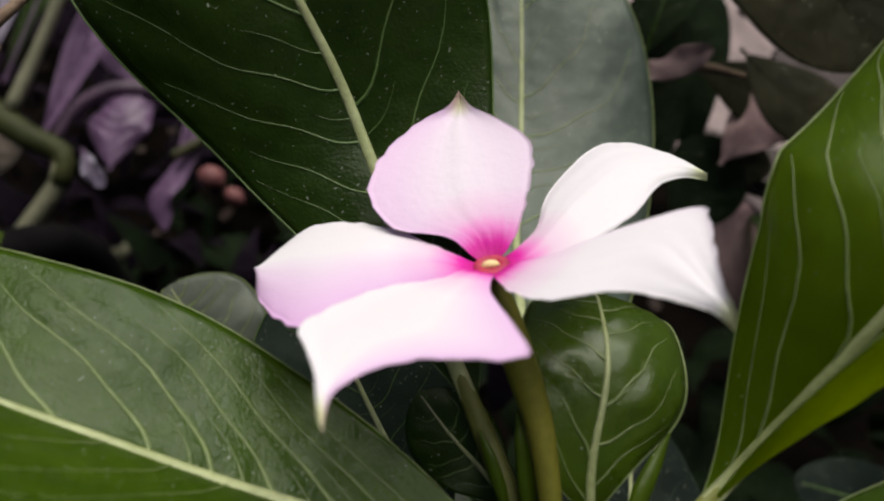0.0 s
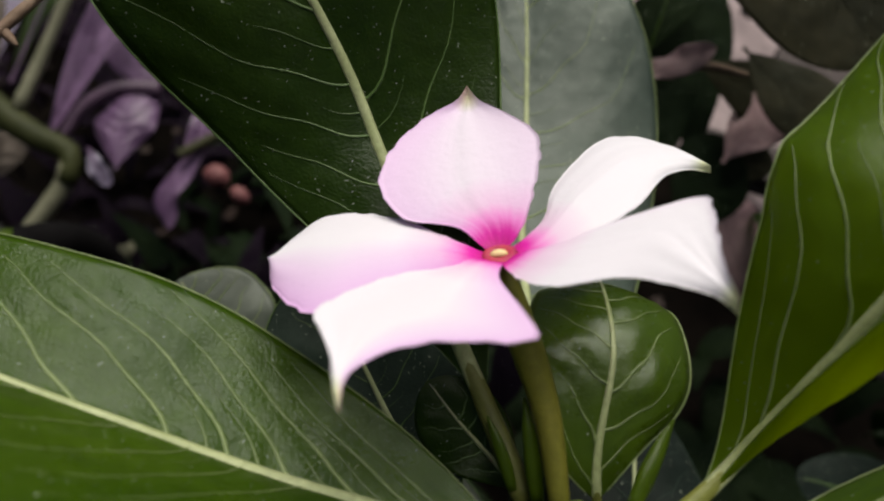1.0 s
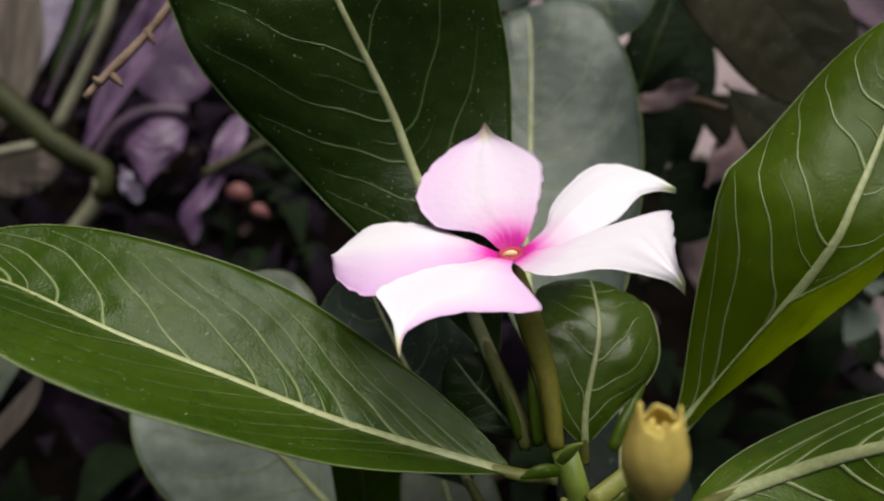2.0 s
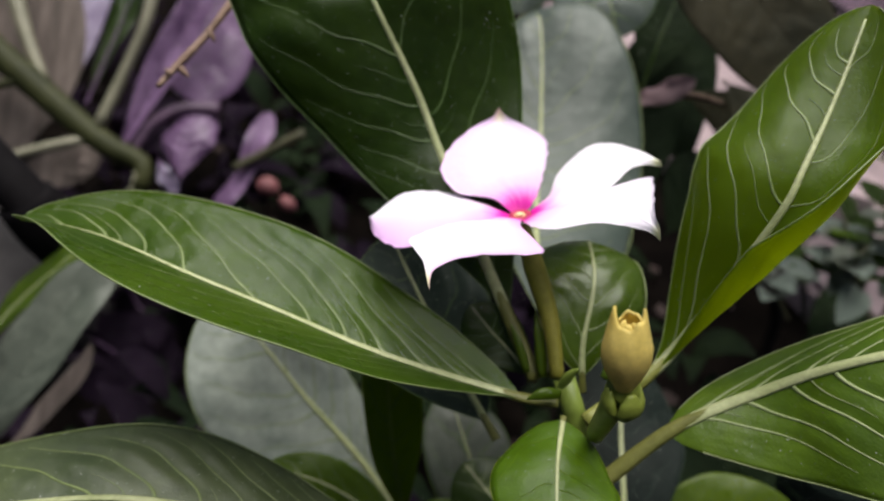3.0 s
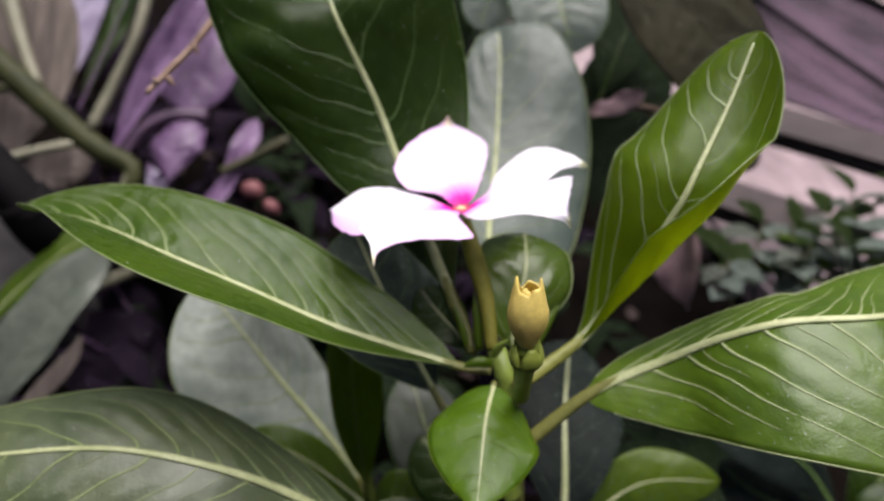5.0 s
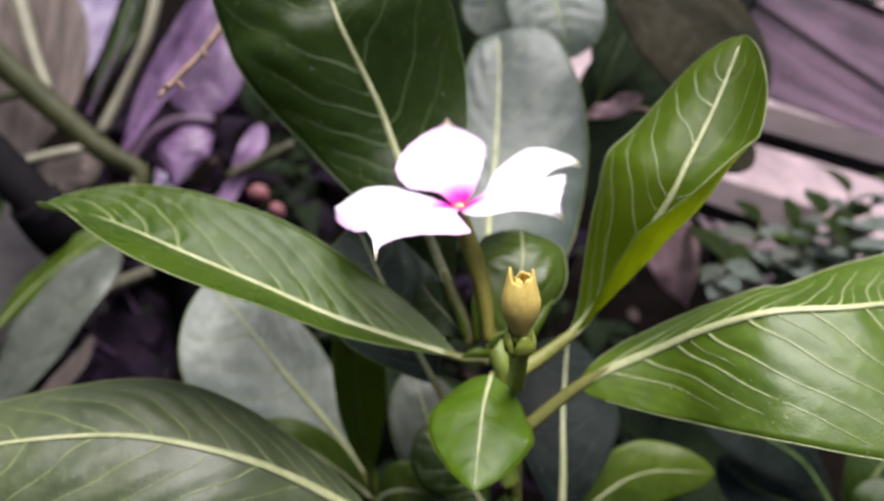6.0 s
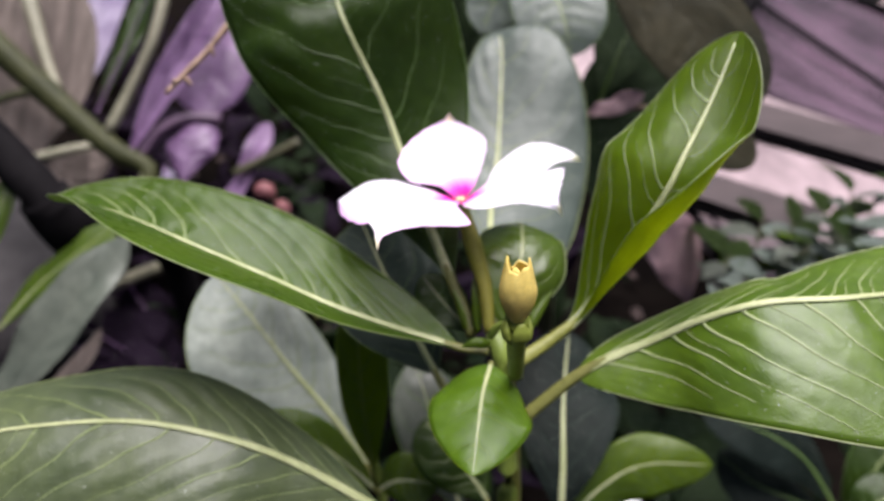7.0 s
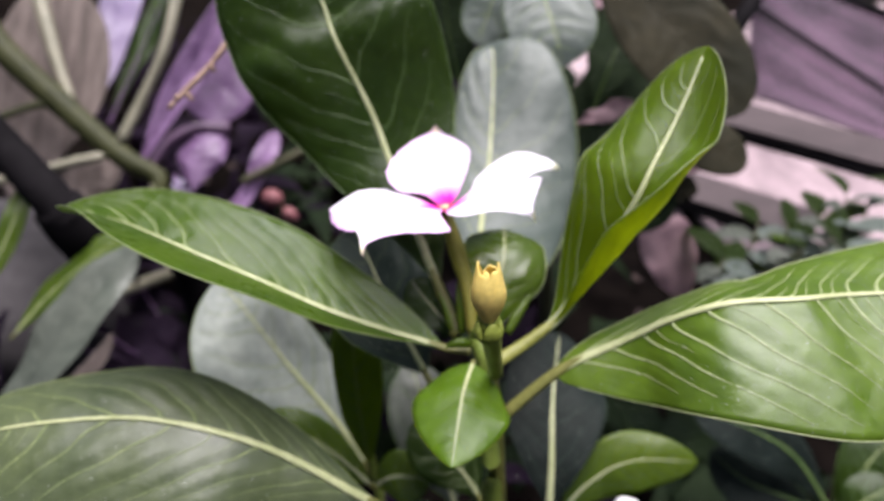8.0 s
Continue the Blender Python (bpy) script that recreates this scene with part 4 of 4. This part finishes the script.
pipe = thing("hose", (-180, 240, 60), "black plastic pipe leaning in the bed", "pipe")
tube("hose_wall", spline([(-181.4, 145.1, 186.2), (-161.9, 132.5, 173.4), (-141.0, 119.2, 159.4), (-136.9, 123.6, 140.3), (-135, 190, 90), (-135, 195, -30)], 24), [7.0, 7.0, 7.2, 7.2], PIPE, pipe, sides=20)
tube("hose_collar", spline([(-143.0, 119.9, 160.7), (-138.7, 120.8, 149.7), (-136.9, 123.6, 140.3)], 8), [8.6, 9.4, 9.4, 8.8], PIPE, pipe, "wider black collar", sides=20)


def stone(name, centre, size, mat, label, category, seed, parent=None):
    bm = bmesh.new()
    bmesh.ops.create_icosphere(bm, subdivisions=3, radius=1)
    verts = []
    for v in bm.verts:
        k = 1 + 0.28 * noise.noise(v.co * 1.3 + Vector((seed, 0, 0))) + 0.08 * noise.noise(v.co * 4 + Vector((0, seed, 0)))
        verts.append(tuple(Vector(centre) + Vector((v.co.x * size[0], v.co.y * size[1], v.co.z * size[2])) * k))
    faces = [tuple(v.index for v in f.verts) for f in bm.faces]
    bm.free()
    return tagged(mesh_object(name, verts, faces, mat, parent), label, category)


stone("stone", (-300, 255, 18), (95, 60, 55), STONE, "rough grey stone at the edge of the bed", "stone", 3)
stone("pebble", (52.4, 54.0, 91.8), (4.0, 3.5, 2.8), PEBBLE, "small white pebble lying on dark soil", "pebble", 5)

# pale paving behind, with battens and the woven cloth over them
def box(name, corners, mat, parent=None, label="", bevel=2.0):
    """A rounded box from its centre, half sizes and turn about z."""
    (cx, cy, cz), (hx, hy, hz), turn = corners
    bm = bmesh.new()
    bmesh.ops.create_cube(bm, size=2)
    for v in bm.verts:
        v.co = Vector((v.co.x * hx, v.co.y * hy, v.co.z * hz))
    bmesh.ops.bevel(bm, geom=bm.edges[:], offset=bevel, segments=2, affect="EDGES")
    m = Matrix.Translation((cx, cy, cz)) @ Matrix.Rotation(radians(turn), 4, "Z")
    verts = [tuple(m @ v.co) for v in bm.verts]
    faces = [tuple(v.index for v in f.verts) for f in bm.faces]
    bm.free()
    ob = mesh_object(name, verts, faces, mat, parent, label)
    ob.data.polygons.foreach_set("use_smooth", [False] * len(ob.data.polygons))
    return ob


tagged(box("pavement", ((425, 575, 4), (300, 330, 14), 14), SLAB, bevel=5), "pale pinkish concrete paving behind the bed", "pavement", kind="structure")


def bar(name, p, q, across, thick, mat, parent=None, label=""):
    """A straight bar of rectangular section with softened edges, its broad face turned up."""
    p, q = np.array(p, float), np.array(q, float)
    t = unit(q - p)
    side = unit(np.cross(t, (0, -0.45, 0.9)))
    up = np.cross(side, t)
    prof = [(-1, -0.8), (-0.95, -1), (0.95, -1), (1, -0.8), (1, 0.8), (0.95, 1), (-0.95, 1), (-1, 0.8)]
    verts, n = [], 14
    for i in range(n + 1):
        c = p + (q - p) * i / n + up * 0.4 * math.sin(3.1 * i)
        verts += [c + side * across * a + up * thick * b for a, b in prof]
    faces = [(i * 8 + k, i * 8 + (k + 1) % 8, (i + 1) * 8 + (k + 1) % 8, (i + 1) * 8 + k) for i in range(n) for k in range(8)]
    faces += [tuple(range(8))[::-1], tuple(n * 8 + k for k in range(8))]
    ob = mesh_object(name, verts, faces, mat, parent, label)
    ob.data.polygons.foreach_set("use_smooth", [False] * len(ob.data.polygons))
    return ob


frame_thing = thing("folding_frame", (260, 330, 0), "folded frame of black rods and battens with purple-grey woven cloth", "frame")


def cloth(corners, name, label, seed, sag=4.0):
    """A stretched woven panel between four corners, slightly rippled."""
    a, b, c, e = (np.array(p, float) for p in corners)
    n, m = 40, 26
    verts, uvs, faces = [], [], []
    nrm = unit(np.cross(b - a, e - a))
    for layer in (0, 1):
        for i in range(n + 1):
            for j in range(m + 1):
                u, v = i / n, j / m
                p = (a * (1 - u) + b * u) * (1 - v) + (e * (1 - u) + c * u) * v
                h = -sag * math.sin(math.pi * u) * math.sin(math.pi * v) + 1.6 * math.sin(11 * v + 3 * u + seed) * math.sin(math.pi * v)
                verts.append(p + nrm * (h + 1.0 * layer))
                uvs.append((u * np.linalg.norm(b - a) / 100, v * np.linalg.norm(e - a) / 100))
    W, L = m + 1, (n + 1) * (m + 1)
    for i in range(n):
        for j in range(m):
            q = (i * W + j, (i + 1) * W + j, (i + 1) * W + j + 1, i * W + j + 1)
            faces += [q[::-1], tuple(L + x for x in q)]
    for i in range(n):
        for j in (0, m):
            p, q = i * W + j, (i + 1) * W + j
            faces.append((p, q, L + q, L + p))
    return mesh_object(name, verts, faces, CLOTH, frame_thing, label, uvs)


cloth(((140.9, 276.0, 144.1), (219.4, 238.6, 127.8), (237.9, 278.4, 128.6), (154.9, 329.7, 173.0)), "cloth_panel", "purple-grey woven cloth panel", 1)
cloth(((156.5, 332.2, 173.3), (239.6, 280.5, 128.4), (266.6, 354.9, 151.8), (191.7, 388.4, 176.2)), "cloth_panel", "darker folded woven cloth panel", 4)
tube("rod", spline([(122.4, 282.1, 152.5), (136.6, 295.4, 172.1), (151.3, 315.8, 185.7), (174.7, 351.8, 205.8)], 12), [4.4], PIPE, frame_thing, sides=14)
tube("rod", spline([(191.7, 388.0, 177.0), (230.0, 372.0, 165.0), (266.6, 354.5, 153.0)], 12), [3.4], PIPE, frame_thing, sides=14)
# dark crease where the two panels meet, made as a thin black rod
tube("rod", spline([(155.5, 331.0, 174.0), (197.5, 305.5, 151.6), (238.8, 279.5, 129.6)], 12), [1.8], PIPE, frame_thing, sides=10)
bar("batten", (123.0, 248.7, 142.5), (211.5, 221.5, 127.5), 8.5, 5.0, BATTEN, frame_thing)
bar("batten", (86.8, 209.0, 126.8), (151.0, 186.0, 115.5), 8.0, 5.0, BATTEN, frame_thing)
tube("rod", spline([(121.7, 241.3, 138.6), (209.0, 213.0, 122.2)], 8), [2.2], PIPE, frame_thing, sides=10)
tube("rod", spline([(86.2, 201.5, 121.9), (149.5, 178.0, 111.0)], 8), [1.8], PIPE, frame_thing, sides=10)
tube("rod", spline([(219.4, 238.6, 127.8), (320, 300, 60), (322, 290, -6)], 10), [3.0], PIPE, frame_thing, sides=12)
tube("rod", spline([(94.0, 212.3, 122.9), (150, 235, 40), (150, 230, -6)], 10), [3.0], PIPE, frame_thing, sides=12)

# fallen and withered leaves among the stems
def withered(pts, half, label, seed, mat=LEAF_MAUVE, face=(0.1, -0.6, 0.8), fold=((6, 6, 4), (6, 6, 4))):
    t = thing("withered_leaf", pts[0], label, "leaf", "withered leaves")
    leaf(t, pts, half, face, fold, (-14, -10), mat, "blade", start=0.03, seed=seed, veins=4, vein_mat=mat, rib_mat=mat, rib=0.5, wave=1.2)
    return t


withered([(88.9, 144.7, 103.2), (84.0, 148.7, 118.3), (77.0, 151.7, 132.1), (71.3, 156.2, 139.6)], (13, 12), "withered mauve leaf leaning between the stems", 51)
withered([(35.6, 126.4, 190.0), (40.5, 124.4, 193.3), (47.4, 124.1, 195.7), (53.2, 124.2, 198.8)], (3.2, 3.5), "curled dry pink leaf on a twig", 52)
withered([(54.8, 192.6, 206.3), (51.4, 195.9, 211.8), (48.0, 200.5, 219.2)], (5, 5), "narrow dry pink leaf behind the shrub", 53)
withered([(68.0, 141.6, 159.7), (73.0, 145.1, 164.9), (81.0, 149.4, 170.8), (89.5, 155.6, 171.4)], (8, 8), "dry pinkish leaf lying in the bed", 54)
withered([(-237.4, 225.4, 94.3), (-234.7, 254.6, 122.5), (-231.7, 284.7, 152.1), (-231.5, 320.7, 191.2)], (34, 30), "large beige-brown dry leaf standing upright", 56, BARK)
red = thing("twig", (51.3, 125.2, 193.6), "thin reddish-brown twig among dark leaves", "twig")
tube("twig_stem", spline([(32.1, 127.5, 188.5), (42.6, 125.8, 191.9), (51.3, 125.4, 193.9), (63.1, 128.2, 190.5)], 20), [0.8, 1.1, 1.2, 0.7], TWIG, red)

# ---- low small-leaved plant in front of the paving ----
def small_leaf_mesh(mat):
    verts, faces, n = [], [], 8
    for i in range(n + 1):
        u = i / n
        w = 0.27 * math.sin(math.pi * u**0.85) ** 0.8
        for b in (-1, -0.5, 0, 0.5, 1):
            verts.append((b * w, u, 0.16 * abs(b) * w * 2 - 0.25 * u * u))
    for i in range(n):
        for j in range(4):
            k = i * 5 + j
            faces.append((k, k + 1, k + 6, k + 5))
    me = bpy.data.meshes.new("small_leaf")
    me.from_pydata(verts, [], faces)
    me.materials.append(mat)
    me.polygons.foreach_set("use_smooth", [True] * len(me.polygons))
    return me


def sprig(name, foot, top, count, size, mats, label, group, seed, spread=1.0):
    """A thin stem with small leaves in pairs along it."""
    rnd = random.Random(seed)
    t = thing(name, foot, label, "plant", group)
    foot, top = np.array(foot, float), np.array(top, float)
    line = spline([foot, foot * 0.5 + top * 0.5 + (rnd.uniform(-6, 6), rnd.uniform(-6, 6), 4), top], 24)
    tube("stem", line, [0.9, 0.7, 0.4], STEM_OLIVE, t, sides=7)
    meshes = [small_leaf_mesh(m) for m in mats]
    base = Vector(t.location)
    for i in range(count):
        k = int(24 * (0.25 + 0.75 * (i + 1) / count))
        p = Vector(line[min(k, 24)]) * MM
        ob = new("leaf", meshes[i % len(meshes)])
        ob.parent = t
        yaw = i * 137.5 + rnd.uniform(-25, 25)
        s = size * rnd.uniform(0.7, 1.25) * MM
        ob.matrix_basis = Matrix.LocRotScale(p - base, Euler((radians(rnd.uniform(-5, 40)), radians(rnd.uniform(-20, 20)), radians(yaw))), (s * spread, s, s))
    return t


LEAF_TEAL = leaf_material("leaf_dusty_teal", (0.075, 0.105, 0.092), (0.150, 0.185, 0.165), (0.08, 0.13, 0.06), 0.42, 0.8, 0.12)
SM = [LEAF_GREY, LEAF_TEAL, LEAF_DEEP]
for k, (f, q) in enumerate([((113.5, 140.4, 102.9), (117.9, 164.6, 131.7)), ((125.1, 137.3, 105.6), (127.4, 160.4, 133.0)), ((136.3, 134.1, 108.3), (140.8, 162.9, 135.7)), ((147.0, 144.4, 106.3), (155.2, 176.6, 138.8)), ((151.4, 137.2, 111.8), (158.7, 164.4, 136.5)),
                            ((160.1, 137.6, 111.7), (175.9, 179.4, 141.5)), ((103.6, 132.6, 108.6), (99.6, 143.4, 127.7)), ((127.9, 126.4, 114.0), (126.4, 140.0, 135.3)), ((142.6, 128.3, 115.6), (140.1, 141.8, 137.0))]):
    sprig("small_leaved_plant", f, q, 9, 16.5, SM, "low plant with small grey-green leaves on thin stems", "low small-leaved plants", 60 + k)

# leaves below the large arching leaf; darker leaf colours carry their shade
low = thing("shaded_plant", (95, 60, 0), "leafy plant whose dark green leaves carry deep shade in their colour", "plant")
tube("stem", spline([(95, 60, -4), (93, 60, 60), (114.9, 62.7, 84.0)], 14), [2.4, 2.2, 1.6], STEM_OLIVE, low)
leaf(low, [(120.4, 63.0, 83.9), (107.1, 68.1, 101.5), (90.9, 68.9, 112.7), (73.1, 71.4, 118.0)], (10, 10), (0, -0.5, 0.9), ((4, 0, 0), (4, 0, 0)), (-14, -10), LEAF_SHADE_GREY, start=0.05, seed=71, veins=6, rib=0.7, label="dark green leaf, shade put into its colour", vein_mat=LEAF_SLATE, rib_mat=VEIN_DIM, vein_r=0.07)
leaf(low, [(118.8, 66.0, 80.2), (105.6, 64.3, 87.2), (92.7, 66.6, 91.9), (81.5, 71.1, 99.8)], (9, 9), (0, -0.5, 0.9), ((4, 0, 0), (4, 0, 0)), (-14, -10), LEAF_SHADE_GREY, start=0.05, seed=72, veins=6, rib=0.5, label="grey-green leaf, shade put into its colour", vein_mat=LEAF_SLATE, rib_mat=VEIN_DIM, vein_r=0.07)
leaf(low, [(120.4, 62.5, 83.2), (127.1, 65.2, 95.3), (134.1, 70.4, 102.8), (144.9, 73.8, 107.2)], (9, 9), (0, -0.5, 0.9), ((4, 0, 0), (4, 0, 0)), (-14, -10), LEAF_DEEP, start=0.05, seed=73, veins=6, rib=0.6, label="green leaf, half shade put into its darker colour", vein_mat=VEIN_DIM, rib_mat=VEIN)
leaf(low, [(118.0, 53.9, 87.1), (124.3, 55.0, 96.7), (134.6, 58.3, 101.0)], (8, 8), (0, -0.5, 0.9), ((4, 0, 0), (4, 0, 0)), (-14, -10), LEAF_DEEP, start=0.05, seed=74, veins=6, rib=0.5, label="green leaf, half shade put into its darker colour", vein_mat=VEIN_DIM, rib_mat=VEIN)


# leaf litter on the soil
def litter():
    rnd = random.Random(9)
    verts, faces = [], []
    for _ in range(260):
        x, y = rnd.uniform(-420, 420), rnd.uniform(20, 760)
        if x > 110 and y > 200:
            continue
        a, s, z = rnd.uniform(0, 6.28), rnd.uniform(5, 15), rnd.uniform(-1, 3)
        k, n = len(verts), 5
        tilt = rnd.uniform(-0.5, 0.5)
        for i in range(n + 1):
            u = i / n
            w = 0.34 * s * math.sin(math.pi * min(0.98, max(0.04, u))) ** 0.8
            for b in (-1, 0, 1):
                px, py = b * w, (u - 0.5) * s
                verts.append((x + px * math.cos(a) - py * math.sin(a), y + px * math.sin(a) + py * math.cos(a), z + tilt * px + 0.12 * s * b * b + 0.3 * s * (u - 0.5) ** 2))
        for i in range(n):
            for j in range(2):
                q = k + i * 3 + j
                faces.append((q, q + 1, q + 4, q + 3))
    tagged(mesh_object("leaf_litter", verts, faces, LITTER), "scattered brown leaf litter on dark soil", "litter", kind="stuff")


litter()


def undergrowth(name, mat, label, count, seed, tall, colour_x):
    """Low foliage added between the stems, near black in colour to stand for shade: many small curved blades rising
    from the soil.
    """
    rnd = random.Random(seed)
    verts, faces = [], []
    for _ in range(count):
        x, y = rnd.uniform(*colour_x), 45 + 700 * rnd.random() ** 1.2
        if x > 95 and y > 215:
            continue
        a, length, lean = rnd.uniform(0, 6.28), rnd.uniform(18, 48), rnd.uniform(0.3, 1.3)
        w, z0 = length * rnd.uniform(0.14, 0.26), rnd.uniform(0, tall)
        k, n = len(verts), 7
        for i in range(n + 1):
            u = i / n
            ang = lean * (0.4 + 1.2 * u)
            out, up = length * u * math.sin(ang), length * u * math.cos(ang)
            half = w * math.sin(math.pi * min(0.97, max(0.05, u**0.8)))
            for b in (-1, 0, 1):
                dx, dy = out * math.cos(a) - b * half * math.sin(a), out * math.sin(a) + b * half * math.cos(a)
                verts.append((x + dx, y + dy, z0 + up + 0.25 * half * b * b))
        for i in range(n):
            for j in range(2):
                q = k + i * 3 + j
                faces.append((q, q + 1, q + 4, q + 3))
    return tagged(mesh_object(name, verts, faces, mat), label, "undergrowth", kind="stuff")


undergrowth("undergrowth", LEAF_SHADE_PURPLE, "near-black purple undergrowth over the soil, deep shade in its colour", 700, 81, 45, (-420, 60))
undergrowth("undergrowth", LEAF_SHADE, "near-black green undergrowth over the soil, deep shade in its colour", 520, 82, 40, (-160, 260))
